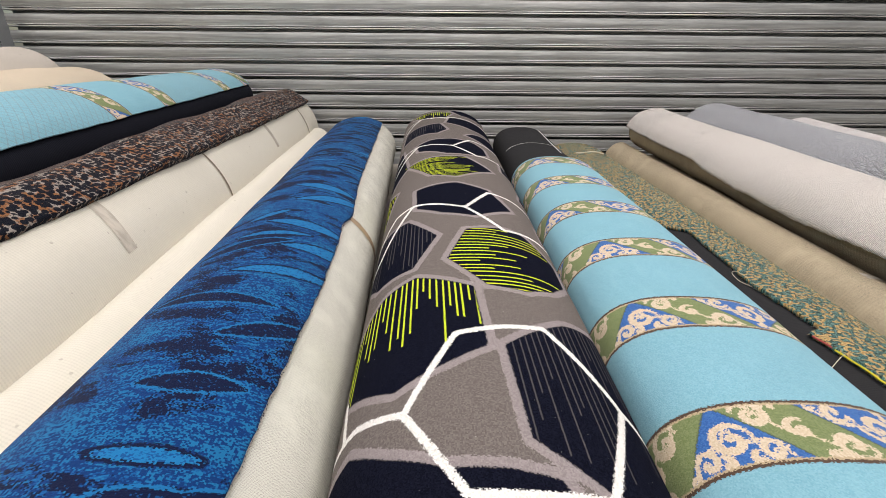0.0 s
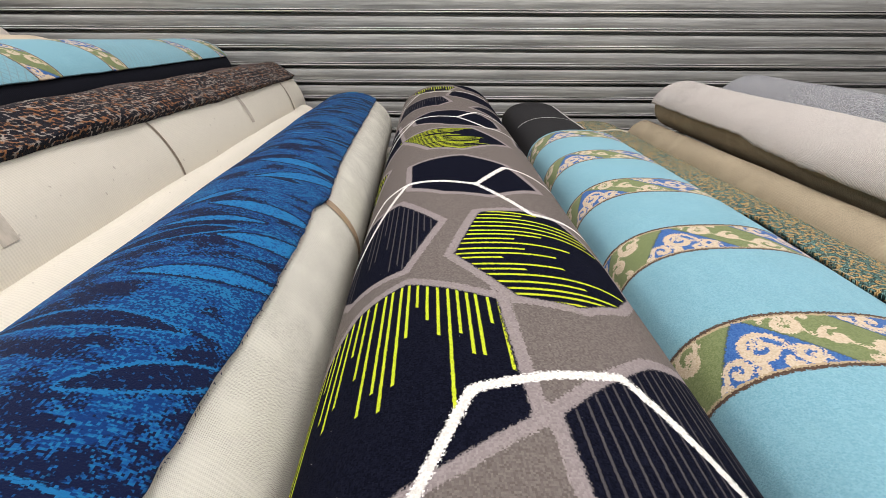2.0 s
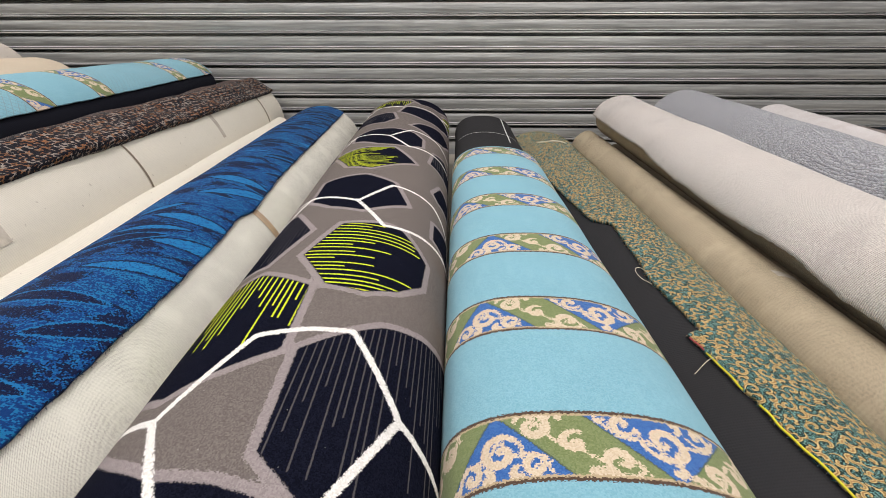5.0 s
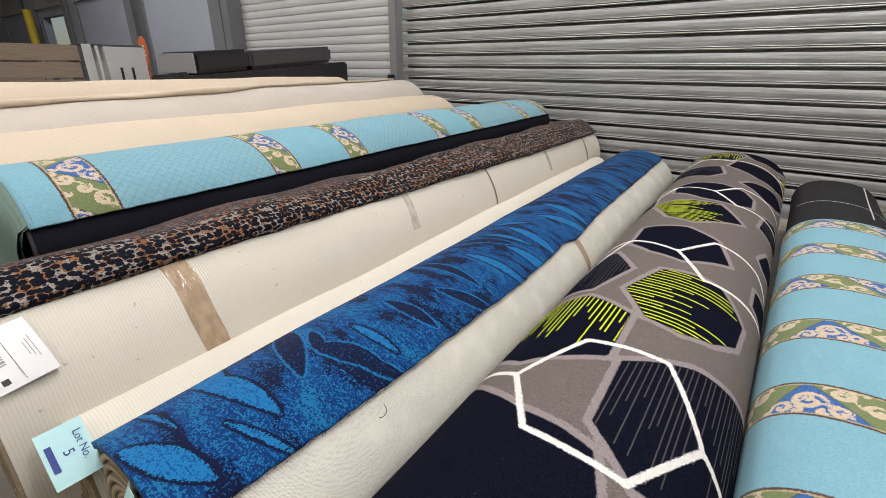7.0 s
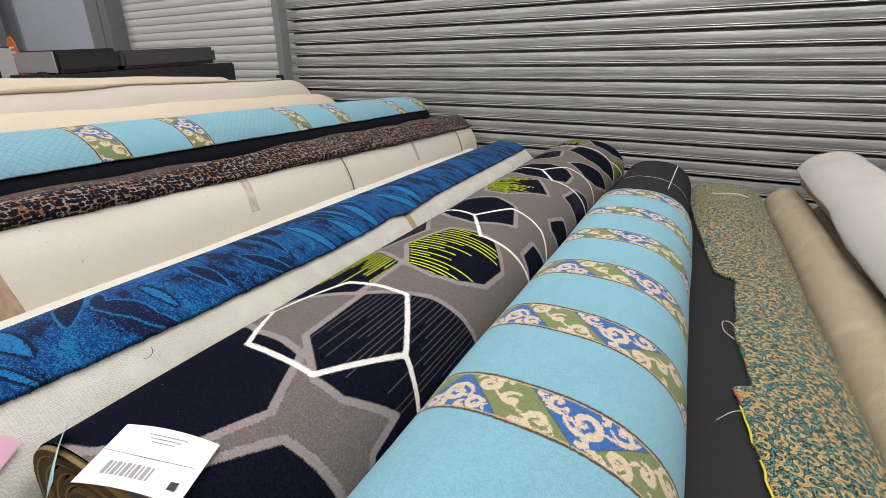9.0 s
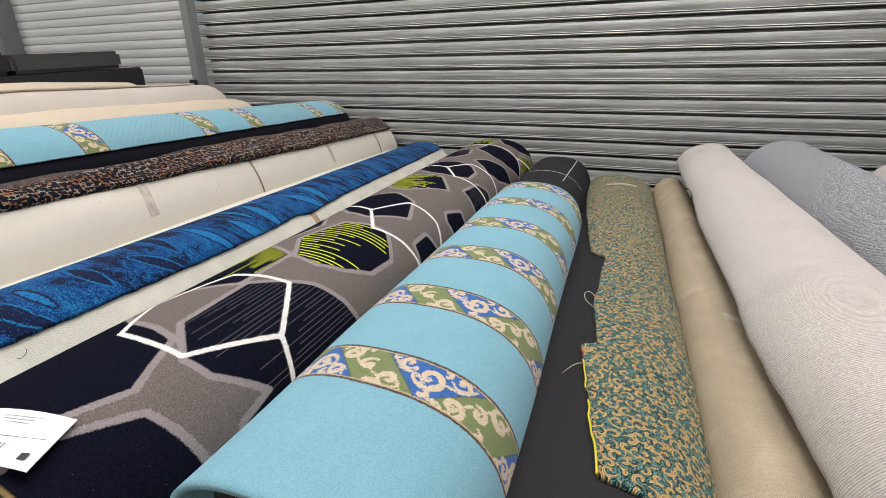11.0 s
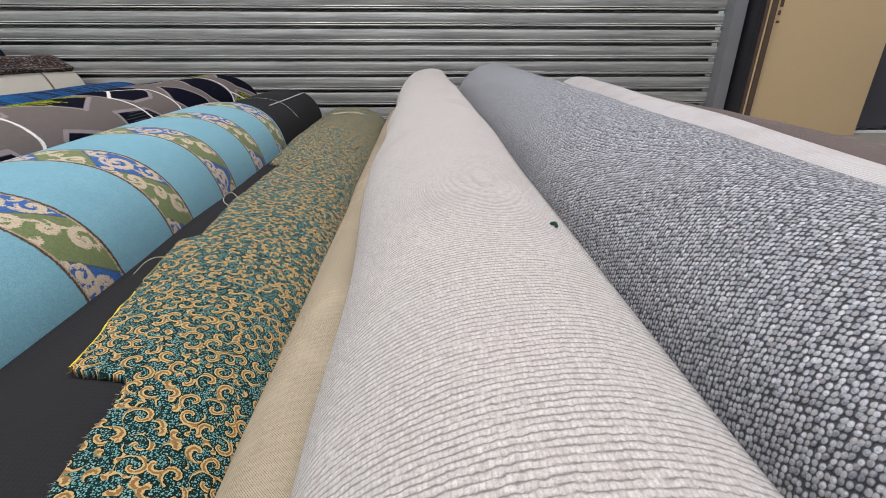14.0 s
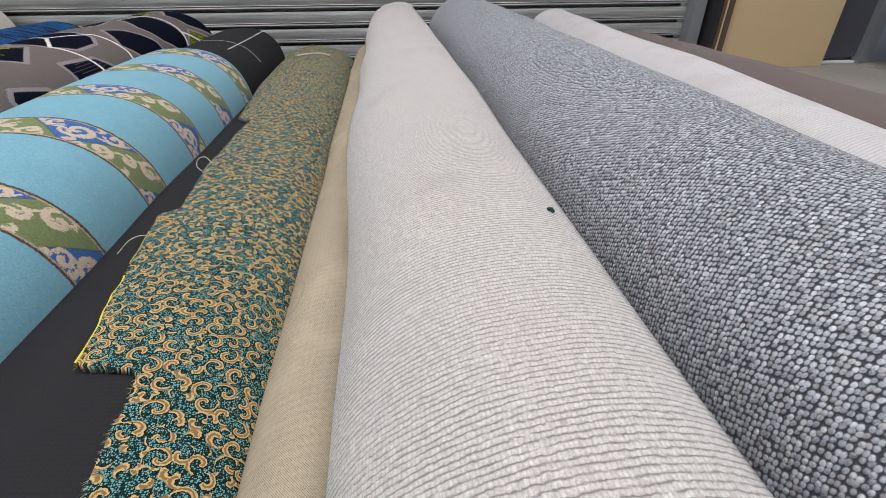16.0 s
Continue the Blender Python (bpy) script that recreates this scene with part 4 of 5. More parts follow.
def scroll_points():
    """One period of the cream scrolls, u from 0.30 down to -0.26, height 0 to 1 over the band."""
    h = BAND_W
    out = []
    # upright blue triangle
    out += [curl(0.150, 0.42 * h, 0.034, 1.5, 200, -1, 0.0075), curl(0.205, 0.22 * h, 0.020, 1.2, 20, 1, 0.006), curl(0.092, 0.20 * h, 0.020, 1.2, 160, -1, 0.006)]
    out += [curl(0.178, 0.14 * h, 0.013, 0.7, 90, 1, 0.007), curl(0.120, 0.12 * h, 0.013, 0.7, 90, -1, 0.007), curl(0.235, 0.08 * h, 0.010, 0.6, 0, 1, 0.005)]
    # green slanting field
    out += [curl(0.090, 0.76 * h, 0.028, 1.4, 20, 1, 0.007), curl(-0.038, 0.26 * h, 0.028, 1.4, 200, 1, 0.007), curl(0.026, 0.52 * h, 0.020, 1.1, 120, -1, 0.007)]
    out += [curl(0.048, 0.88 * h, 0.012, 0.7, 0, 1, 0.006), curl(0.005, 0.15 * h, 0.012, 0.7, 180, 1, 0.006)]
    # hanging blue triangle
    out += [curl(-0.122, 0.58 * h, 0.036, 1.5, 20, -1, 0.0075), curl(-0.060, 0.80 * h, 0.020, 1.2, 200, 1, 0.006), curl(-0.192, 0.80 * h, 0.022, 1.2, 340, -1, 0.006)]
    out += [curl(-0.120, 0.20 * h, 0.013, 0.8, 90, 1, 0.006), curl(-0.150, 0.88 * h, 0.012, 0.7, 270, -1, 0.006), curl(-0.020, 0.90 * h, 0.010, 0.6, 180, 1, 0.005)]
    # second green field
    out += [curl(-0.300, 0.74 * h, 0.030, 1.4, 160, -1, 0.007), curl(-0.190, 0.24 * h, 0.028, 1.4, 340, -1, 0.007), curl(-0.245, 0.48 * h, 0.019, 1.1, 60, 1, 0.007)]
    out += [curl(-0.150, 0.10 * h, 0.010, 0.7, 0, 1, 0.005), curl(-0.255, 0.12 * h, 0.012, 0.7, 90, 1, 0.006)]
    # stems that join the scrolls, with small leaves
    s = np.linspace(0, 1, 40)
    for x0, y0, x1, y1, bow in ((0.235, 0.10, 0.150, 0.62, 0.10), (0.150, 0.62, 0.070, 0.12, -0.10), (0.120, 0.90, 0.026, 0.52, 0.12), (0.026, 0.52, -0.075, 0.10, -0.12),
                                (-0.020, 0.88, -0.122, 0.30, -0.10), (-0.122, 0.30, -0.225, 0.88, 0.10), (-0.330, 0.92, -0.245, 0.48, -0.12), (-0.245, 0.48, -0.160, 0.08, 0.12)):
        out.append(np.stack([x0 + (x1 - x0) * s, h * (y0 + (y1 - y0) * s + bow * np.sin(2 * np.pi * s)), 0.0026 + 0.0018 * np.abs(np.sin(5 * np.pi * s))], -1))
    return np.concatenate(out)


SCROLL = scroll_points()


def band_fields(me, u, v, centres, slope=0.0):
    """Fields: inside a band, cream scroll, blue rather than green."""
    band = np.full(u.shape, -1.0)
    cream = np.full(u.shape, -1.0)
    blue = np.full(u.shape, -1.0)
    for i, c in enumerate(centres):
        t = v - (c + slope * u) + BAND_W / 2
        near = (t > -0.012) & (t < BAND_W + 0.012)
        band = np.maximum(band, np.minimum(t, BAND_W - t))
        if not near.any():
            continue
        uu, tt = u[near] + 0.05 * ((i * 7) % 3 - 1) * (i > 0), t[near]
        x = (uu + 0.26) % PERIOD - 0.26
        d = np.full(x.shape, -1.0)
        for px, py, w in SCROLL:
            for shift in (0.0, PERIOD):
                d = np.maximum(d, w - np.hypot(x - px - shift, tt - py))
        cream[near] = d
        k = tt / BAND_W
        e = [a * k + b * (1 - k) for a, b in ((0.154, 0.259), (0.154, 0.030), (0.012, -0.12), (-0.259, -0.12))]
        blue[near] = np.maximum(np.minimum(e[0] - x, x - e[1]), np.minimum(e[2] - x, x - e[3]))
    for name, values in (("band", band), ("cream", cream), ("blue", blue)):
        field(me, name, values)


def turquoise_pile(name, lattice):
    m = Mat(name, 0.95, 0.0, 0.1)
    uv = m.uv()
    u, v, _ = m.xyz(uv)
    tuft = m.white(m.v("FLOOR", m.scale(uv, (380.0, 380.0, 1.0))))
    jag = m.f("MULTIPLY", m.f("SUBTRACT", tuft, 0.5), 0.004)
    c = soft_tone(m, uv, m.mix(tuft, (0.165, 0.36, 0.44), (0.215, 0.425, 0.505)), 0.10, 4.0)
    brush = m.noise(m.scale(uv, (3.0, 1.0, 1.0)), 12.0, 3.0)
    c = m.mix(m.f("MULTIPLY", m.step(brush, 0.5, 0.7), 0.25), c, (0.24, 0.46, 0.52))
    if lattice:
        a = m.f("ABSOLUTE", m.f("SUBTRACT", m.f("FRACT", m.f("MULTIPLY", m.f("ADD", u, v), 27.0)), 0.5))
        b = m.f("ABSOLUTE", m.f("SUBTRACT", m.f("FRACT", m.f("MULTIPLY", m.f("SUBTRACT", u, v), 27.0)), 0.5))
        near = m.f("MAXIMUM", a, b)
        net = m.f("MULTIPLY", m.step(near, 0.40, 0.43), m.step(m.f("ADD", m.noise(uv, 90.0, 2.0), m.f("MULTIPLY", tuft, 0.2)), 0.5, 0.56))
        c = m.mix(m.f("MULTIPLY", m.f("MULTIPLY", net, m.attr("lattice")), 0.36), c, (0.20, 0.17, 0.14))
    band = m.f("ADD", m.attr("band"), jag)
    inner = m.mix(m.step(m.f("ADD", m.attr("blue"), jag), -0.001, 0.001), m.mix(tuft, (0.140, 0.180, 0.070), (0.195, 0.235, 0.105)), m.mix(tuft, (0.025, 0.095, 0.30), (0.05, 0.145, 0.38)))
    rib = m.step(m.f("ABSOLUTE", m.f("ADD", m.attr("blue"), jag)), 0.003, 0.001)
    inner = m.mix(m.f("MULTIPLY", rib, 0.7), inner, (0.05, 0.07, 0.05))
    inner = m.mix(m.step(m.f("ADD", m.attr("cream"), jag), -0.001, 0.001), inner, m.mix(tuft, (0.50, 0.40, 0.28), (0.62, 0.52, 0.39)))
    edge = m.mix(m.step(band, 0.006, 0.0075), (0.075, 0.045, 0.03), m.mix(m.step(band, 0.0105, 0.012), (0.42, 0.33, 0.21), inner))
    c = m.mix(m.step(band, -0.001, 0.001), c, edge)
    m.colour(c)
    return pile(m, uv, 0.6, 360.0, 0.0035, 0.12).m


def band_rows(y0, y1, centres, fine, coarse):
    ys = [y0]
    while ys[-1] < y1:
        close = min(abs(ys[-1] - c) for c in centres) < BAND_W / 2 + 0.05
        ys.append(ys[-1] + (fine if close else coarse))
    ys[-1] = y1
    return np.array(ys)


TURQ_BANDS = [0.585, 0.972, 1.365, 1.760, 2.155, 2.55]
RUNNER_BANDS = [0.20, 0.955, 1.425, 2.27, 2.76, 3.70, 4.18]


def banded_sheet(name, label, roll, left, right, ys, centres, material, nx, out, lattice=()):
    ob = build_sheet(name, label, "carpet", roll, left, right, ys, out, 0.014, material, nx)
    me = ob.data
    layer = np.empty(len(me.vertices) * 3)
    me.vertices.foreach_get("co", layer)
    v = layer.reshape(-1, 3)[:, 1]
    n = len(ys) * nx
    s = np.linspace(0, 1, nx)
    th = np.array([right(y) + (left(y) - right(y)) * s for y in ys]).ravel()
    u = roll.arc(np.concatenate([th, th]))
    band_fields(me, u, v, centres)
    inside = np.zeros(v.shape)
    for a, b in lattice:
        inside = np.where((v > a) & (v < b), 1.0, inside)
    field(me, "lattice", inside)
    return ob


banded_sheet("turquoise_carpet", "turquoise carpet with cream scroll bands wrapped over a charcoal roll", TURQ, ramp([(0, 218), (5, 218)]), ramp([(0, -38), (5, -38)]),
             band_rows(0.19, 2.64, TURQ_BANDS, 0.0042, 0.02), TURQ_BANDS, turquoise_pile("turquoise_pile", False), 270, -0.012)
banded_sheet("turquoise_runner", "turquoise carpet with scroll bands and lattice panels over a navy roll", NAVY, ramp([(0, 168), (5, 168)]), ragged(ramp([(0, 20), (5, 24)]), 0.8, 3.0, 14.0),
             band_rows(0.02, 4.27, RUNNER_BANDS, 0.006, 0.02), RUNNER_BANDS, turquoise_pile("turquoise_lattice_pile", True), 150, 0.002,
             ((0.27, 0.885), (1.495, 2.2), (2.83, 3.63)))

# green remnant with its stepped, frayed cut edge
green_left = ragged(ramp([(0.0, 62), (0.585, 70), (0.597, 91), (1.125, 107), (1.14, 97), (1.42, 103), (1.93, 98), (2.03, 114), (3.0, 136), (4.0, 155)]), 1.1, 9.0, 30.0)
green = build_sheet("green_carpet_remnant", "teal and ochre curl-pattern carpet remnant with stepped cut edge", "carpet remnant", DARK,
                    green_left, ramp([(0, 4), (5, 4)]), np.linspace(0.1, 4.02, 420), 0.002, 0.014, GREEN_CURL, 44)


def strand(points, radius, material, name, parent=None, label="", category=""):
    """A soft thread or cord through points."""
    cu = bpy.data.curves.new(name, "CURVE")
    cu.dimensions, cu.bevel_depth, cu.bevel_resolution = "3D", radius, 1
    sp = cu.splines.new("BEZIER")
    sp.bezier_points.add(len(points) - 1)
    for b, p in zip(sp.bezier_points, points):
        b.co, b.handle_left_type, b.handle_right_type = p, "AUTO", "AUTO"
    ob0 = new("tmp", cu)
    deps = bpy.context.evaluated_depsgraph_get()
    me = bpy.data.meshes.new_from_object(ob0.evaluated_get(deps))
    bpy.data.objects.remove(ob0)
    me.materials.clear()
    me.materials.append(material)
    ob = new(name, me)
    if parent:
        ob.parent = parent
        ob.matrix_parent_inverse = parent.matrix_world.inverted()
    if label:
        tagged(ob, label, category)
    return ob


YARN_YELLOW = plain("yellow_yarn", (0.62, 0.53, 0.03), 0.9)
YARN_CREAM = plain("cream_yarn", (0.55, 0.50, 0.38), 0.9)
YARN_RED = plain("red_yarn", (0.40, 0.05, 0.06), 0.9)
YARN_DARK = plain("dark_yarn", (0.06, 0.06, 0.06), 0.9)


def on_roll(roll, th, y, out):
    x, yy, z = roll.at(np.array(float(th)), np.array(float(y)), out)
    return (float(x), float(yy), float(z))


for a, b, mat, off in ((0.605, 0.85, YARN_YELLOW, 0.6), (0.90, 1.04, YARN_YELLOW, 0.5), (0.77, 0.83, YARN_RED, -0.4), (1.05, 1.11, YARN_RED, 0.2)):
    pts = [on_roll(DARK, green_left(y) + off, y, 0.012) for y in np.linspace(a, b, 9)]
    strand(pts, 0.0028, mat, "edge_yarn", green, "bright selvedge yarn")


# ---- tufts and rough cut edges, tape, chalk ----
def ring_strip(roll, th0, th1, y, width, out, material, name, parent=None, label="", category="", tilt=0.0):
    ths = np.linspace(th0, th1, 40)
    ys = np.array([-0.5, 0.5])
    verts, uvs = [], []
    for th in ths:
        for k in ys:
            yy = y + k * width + tilt * (th - th0) / 100 + 0.003 * math.sin(th * 0.15)
            verts.append(on_roll(roll, th, yy, out))
            uvs.append((float(roll.arc(th)), yy))
    n = len(ths)
    faces = [[2 * i, 2 * i + 2, 2 * i + 3, 2 * i + 1][::-1] for i in range(n - 1)]
    off = np.array(parent.location) if parent else 0
    me = mesh_from(name, np.asarray(verts) - off, faces, material, True, uvs)
    if parent:
        return link_part(name, me, parent, label)
    return tagged(new(name, me), label, category)


def tape_mat(name, c, rough):
    m = Mat(name, rough, 0.0, 0.6)
    uv = m.uv()
    w = m.noise(m.scale(uv, (1.0, 2.2, 1.0)), 17.0, 3.0)
    m.colour(m.mix(m.step(w, 0.35, 0.7), c, tuple(min(1, q * 1.35) for q in c)))
    m.bump(w, 0.6, 0.006)
    return m.m


BROWN_TAPE = tape_mat("brown_packing_tape", (0.36, 0.265, 0.175), 0.16)
CLEAR_TAPE = tape_mat("milky_clear_tape", (0.43, 0.39, 0.33), 0.25)
STRAP = plain("thin_dark_strap", (0.20, 0.16, 0.12), 0.6)
cream_root = next(o for o in scene.objects if o.get("label", "").startswith("large cream-backed"))
ivory_root = next(o for o in scene.objects if o.get("label", "").startswith("ivory-backed"))
jute_root = next(o for o in scene.objects if o.get("label", "").startswith("slim beige"))
ring_strip(CREAM, -20, 66, 0.28, 0.075, 0.0025, BROWN_TAPE, "tape_band", cream_root, "shiny brown packing tape", tilt=-0.03)
ring_strip(CREAM, 24, 62, 1.30, 0.05, 0.0025, CLEAR_TAPE, "tape_band", cream_root, "clear tape", tilt=0.1)
ring_strip(CREAM, -20, 60, 2.08, 0.014, 0.003, STRAP, "strap", cream_root, "thin brown strap", tilt=0.06)
ring_strip(CREAM, -20, 60, 3.92, 0.022, 0.003, STRAP, "strap", cream_root, "thin brown strap", tilt=0.05)
ring_strip(IVORY, -10, 80, 1.72, 0.045, 0.0025, BROWN_TAPE, "tape_band", ivory_root, "brown packing tape", tilt=0.02)
ring_strip(JUTE, 38, 96, 1.44, 0.045, 0.0025, CLEAR_TAPE, "tape_band", jute_root, "clear tape", tilt=0.06)
ring_strip(CREAM, 20, 58, 3.05, 0.045, 0.0025, CLEAR_TAPE, "tape_band", cream_root, "clear tape", tilt=0.06)
char_root = next(o for o in scene.objects if o.get("label", "").startswith("charcoal-backed"))
CHALK = plain("white_chalk", (0.55, 0.55, 0.53), 0.95)
ring_strip(CHAR, 20, 140, 3.20, 0.008, 0.002, CHALK, "chalk_line", char_root, "chalk line", tilt=0.02)
strand([on_roll(CHAR, 62 - (y - 3.0) * 6, y, 0.0015) for y in np.linspace(3.0, 3.86, 8)], 0.0035, CHALK, "chalk_line", char_root, "chalk line")

# loose threads
strand([on_roll(DARK, th, 3.62 + 0.02 * math.sin(th * 0.11), 0.019) for th in range(62, 118, 8)], 0.006, YARN_CREAM, "seam_thread", green)["label"] = "pale stitched line across the remnant"
for th, y, ln in ((72, 0.16, 0.016), (84, 0.12, 0.007)):
    strand([on_roll(HEX, th, y, 0.002), on_roll(HEX, th - 1.2, y + ln * 0.4, 0.004), on_roll(HEX, th - 2.0, y + ln, 0.002)], 0.0012, YARN_CREAM, "lint", None, "small pale lint on the dark geometric carpet", "lint")
strand([on_roll(DARK, 118, 0.98, 0.004), on_roll(DARK, 108, 1.00, 0.022), on_roll(DARK, 102, 1.02, 0.012)], 0.0011, YARN_CREAM, "loose_thread", None, "loose cream thread at the cut edge of the remnant", "thread")
strand([on_roll(DARK, 104, 1.42, 0.006), on_roll(DARK, 110, 1.46, 0.02), on_roll(DARK, 108, 1.50, 0.03), on_roll(DARK, 101, 1.47, 0.016)], 0.0011, YARN_CREAM, "loose_thread", None, "loose cream thread at the cut edge of the remnant", "thread")
strand([on_roll(DARK, 118 - 2.2 * i, 0.30 + 0.012 * math.sin(i * 1.1) + 0.004 * i, 0.006 + 0.004 * (i % 3)) for i in range(15)], 0.0014, YARN_CREAM, "loose_thread", None, "loose cream thread on the charcoal backing", "thread")
strand([on_roll(IVORY, 47, 0.36, 0.010), on_roll(IVORY, 44, 0.352, 0.012), on_roll(IVORY, 43, 0.338, 0.006), on_roll(IVORY, 44, 0.330, 0.004)], 0.0009, YARN_DARK, "loose_thread", None, "dark loose thread hanging from the blue carpet's edge", "thread")
GREEN_DOT = plain("dark_green_tuft", (0.01, 0.06, 0.045), 0.95)
strand([on_roll(PINK, 70.5, 0.583, 0.019), on_roll(PINK, 69.5, 0.578, 0.022), on_roll(PINK, 68.5, 0.575, 0.019)], 0.0025, GREEN_DOT, "green_tuft", None, "small dark green tuft on the ribbed carpet", "lint")


def fringe(name, roll, edge, y0, y1, count, reach, width, out, material, parent, label, seed):
    """Short frayed tufts standing out of a cut edge, one mesh."""
    rnd = random.Random(seed)
    vs, fs = [], []
    for i in range(count):
        y = rnd.uniform(y0, y1)
        th = edge(y)
        ln, lean, lift = reach * rnd.uniform(0.3, 1.0), rnd.uniform(-0.006, 0.006), out + rnd.uniform(-0.005, 0.004)
        deg = math.degrees(ln / (roll.a + roll.b) * 2)
        w = width * rnd.uniform(0.6, 1.2)
        root = [on_roll(roll, th - 0.4, y + w * math.cos(a), lift + w * math.sin(a)) for a in (0.0, 2.1, 4.2)]
        tip = on_roll(roll, th + deg, y + lean, lift - rnd.uniform(0.0, 0.006))
        k = len(vs)
        vs += [tuple(p) for p in root] + [tuple(tip)]
        fs += [(k, k + 1, k + 3), (k + 1, k + 2, k + 3), (k + 2, k, k + 3)]
    me = bpy.data.meshes.new(name)
    me.from_pydata(vs, [], fs)
    me.materials.append(material)
    ob = new(name, me)
    ob.parent = parent
    ob.matrix_parent_inverse = parent.matrix_world.inverted()
    return tagged(ob, label, kind="stuff")


FRAY_TEAL, FRAY_GOLD, FRAY_PALE = plain("teal_yarn_end", (0.03, 0.13, 0.13), 1.0), plain("gold_yarn_end", (0.42, 0.28, 0.10), 1.0), plain("pale_yarn_end", (0.45, 0.47, 0.44), 1.0)
FRAY_NAVY = plain("navy_yarn_end", (0.008, 0.02, 0.07), 1.0)
fringe("frayed_edge", DARK, green_left, 0.10, 3.6, 520, 0.007, 0.0020, 0.010, FRAY_TEAL, green, "frayed teal yarn ends", 1)
fringe("frayed_edge", DARK, green_left, 0.10, 3.6, 340, 0.007, 0.0020, 0.012, FRAY_GOLD, green, "frayed gold yarn ends", 2)
fringe("frayed_edge", DARK, green_left, 0.10, 3.6, 300, 0.006, 0.0014, 0.009, FRAY_PALE, green, "frayed pale yarn ends", 3)
fringe("frayed_edge", IVORY, lambda y: blue_right(y) - 0.2, -0.1, 3.9, 520, -0.007, 0.0014, 0.011, FRAY_NAVY, blue, "frayed navy yarn ends", 4)


# ---- labels and lot cards ----
PAPER = plain("white_paper", (0.80, 0.80, 0.80), 0.7, amount=0.03, bump=0.05)
CARD_BLUE = plain("pale_blue_card", (0.42, 0.66, 0.68), 0.8, amount=0.05)
CARD_PINK = plain("pink_card", (0.72, 0.42, 0.55), 0.8, amount=0.05)
INK = plain("black_ink", (0.025, 0.025, 0.03), 0.7)
INK_BLUE = plain("blue_ink", (0.03, 0.05, 0.22), 0.7)


def card_mesh(w, h, bend, mat, name):
    n = 10
    verts, faces = [], []
    for k in (0.0, -0.0012):
        for i in range(n + 1):
            x = (i / n - 0.5) * w
            z = bend * (1 - (2 * i / n - 1) ** 2) + k
            verts += [(x, -h / 2, z), (x, h / 2, z)]
    m = 2 * (n + 1)
    for i in range(n):
        a = 2 * i
        faces += [[a, a + 2, a + 3, a + 1], [m + a + 1, m + a + 3, m + a + 2, m + a], [a, m + a, m + a + 2, a + 2], [a + 1, a + 3, m + a + 3, m + a + 1]]
    faces += [[0, 1, m + 1, m], [2 * n, m + 2 * n, m + 2 * n + 1, 2 * n + 1]]
    return mesh_from(name, verts, faces, mat)


def bar(x, y, w, h, bend, cw, mat, parent, name="printed_bar"):
    z = bend * (1 - (2 * x / cw) ** 2) + 0.0009
    me = mesh_from(name, [(x - w / 2, y - h / 2, z), (x + w / 2, y - h / 2, z), (x + w / 2, y + h / 2, z), (x - w / 2, y + h / 2, z)], [[0, 1, 2, 3]], mat)
    return link_part(name, me, parent)


def writing(text, x, y, size, bend, cw, mat, parent, spin=0.0):
    cu = bpy.data.curves.new("lettering", "FONT")
    cu.body, cu.size, cu.align_x, cu.align_y = text, size, "CENTER", "CENTER"
    tmp = new("tmp", cu)
    me = bpy.data.meshes.new_from_object(tmp.evaluated_get(bpy.context.evaluated_depsgraph_get()))
    bpy.data.objects.remove(tmp)
    me.materials.clear()
    me.materials.append(mat)
    ob = link_part("lettering", me, parent)
    ob.matrix_basis = pose(x, y, bend * (1 - (2 * x / cw) ** 2) + 0.001, 0, 0, spin)
    return ob


def card(name, label, w, h, bend, mat, m):
    root = tagged(new(name, card_mesh(w, h, bend, mat, name)), label, "label")
    root.matrix_basis = m
    return root


INK_GREY = plain("faded_print", (0.30, 0.30, 0.32), 0.8)


def label_prints(root, w, h, bend, barcode=True):
    for i in range(3):
        bar(0.02 * w, h * (0.36 - 0.06 * i), w * (0.40 - 0.08 * i), h * 0.012, bend, w, INK_GREY, root)
    bar(0, -h * 0.02, w * 0.9, h * 0.008, bend, w, INK, root, "ruled_line")
    if barcode:
        x = -0.32 * w
        for i in range(15):
            bw = w * (0.008 + 0.011 * ((i * 5) % 3))
            bar(x, -h * 0.24, bw, h * 0.20, bend, w, INK_GREY, root, "barcode_bar")
            x += bw + w * 0.012
    bar(w * 0.36, -h * 0.30, w * 0.09, h * 0.12, bend, w, INK, root, "logo_block")


def card_on(roll, th, y, out, spin, lean=0.0):
    """A pose flat on a roll's face, turned by spin and tipped by lean."""
    x, yy, z = on_roll(roll, th, y, out)
    return pose(x, yy, z, 0, 90 - th, 0) @ pose(0, 0, 0, lean, 0, spin)


k1 = card("paper_label", "white paper label with barcode on the dark patterned roll", 0.165, 0.118, 0.010, PAPER, card_on(HEX, 78, 0.085, 0.014, 23, -3))
label_prints(k1, 0.165, 0.118, 0.010)
k2 = card("paper_label", "white paper label with barcode on the cream roll", 0.15, 0.115, 0.008, PAPER, card_on(CREAM, 46, -0.15, 0.006, 8))
label_prints(k2, 0.15, 0.115, 0.008)
k3 = card("lot_card", "pale blue lot card hanging at the ivory roll's end", 0.13, 0.085, 0.004, CARD_BLUE, pose(-0.74, -0.14, 0.40, 0, 40, -12) @ pose(0, 0, 0, 0, 0, 8))
writing("Lot No.", -0.005, 0.026, 0.022, 0.004, 0.13, INK_BLUE, k3)
writing("5", 0.0, 0.0, 0.028, 0.004, 0.13, INK_BLUE, k3)
bar(0.0, -0.028, 0.06, 0.012, 0.004, 0.13, INK_BLUE, k3, "logo_block")
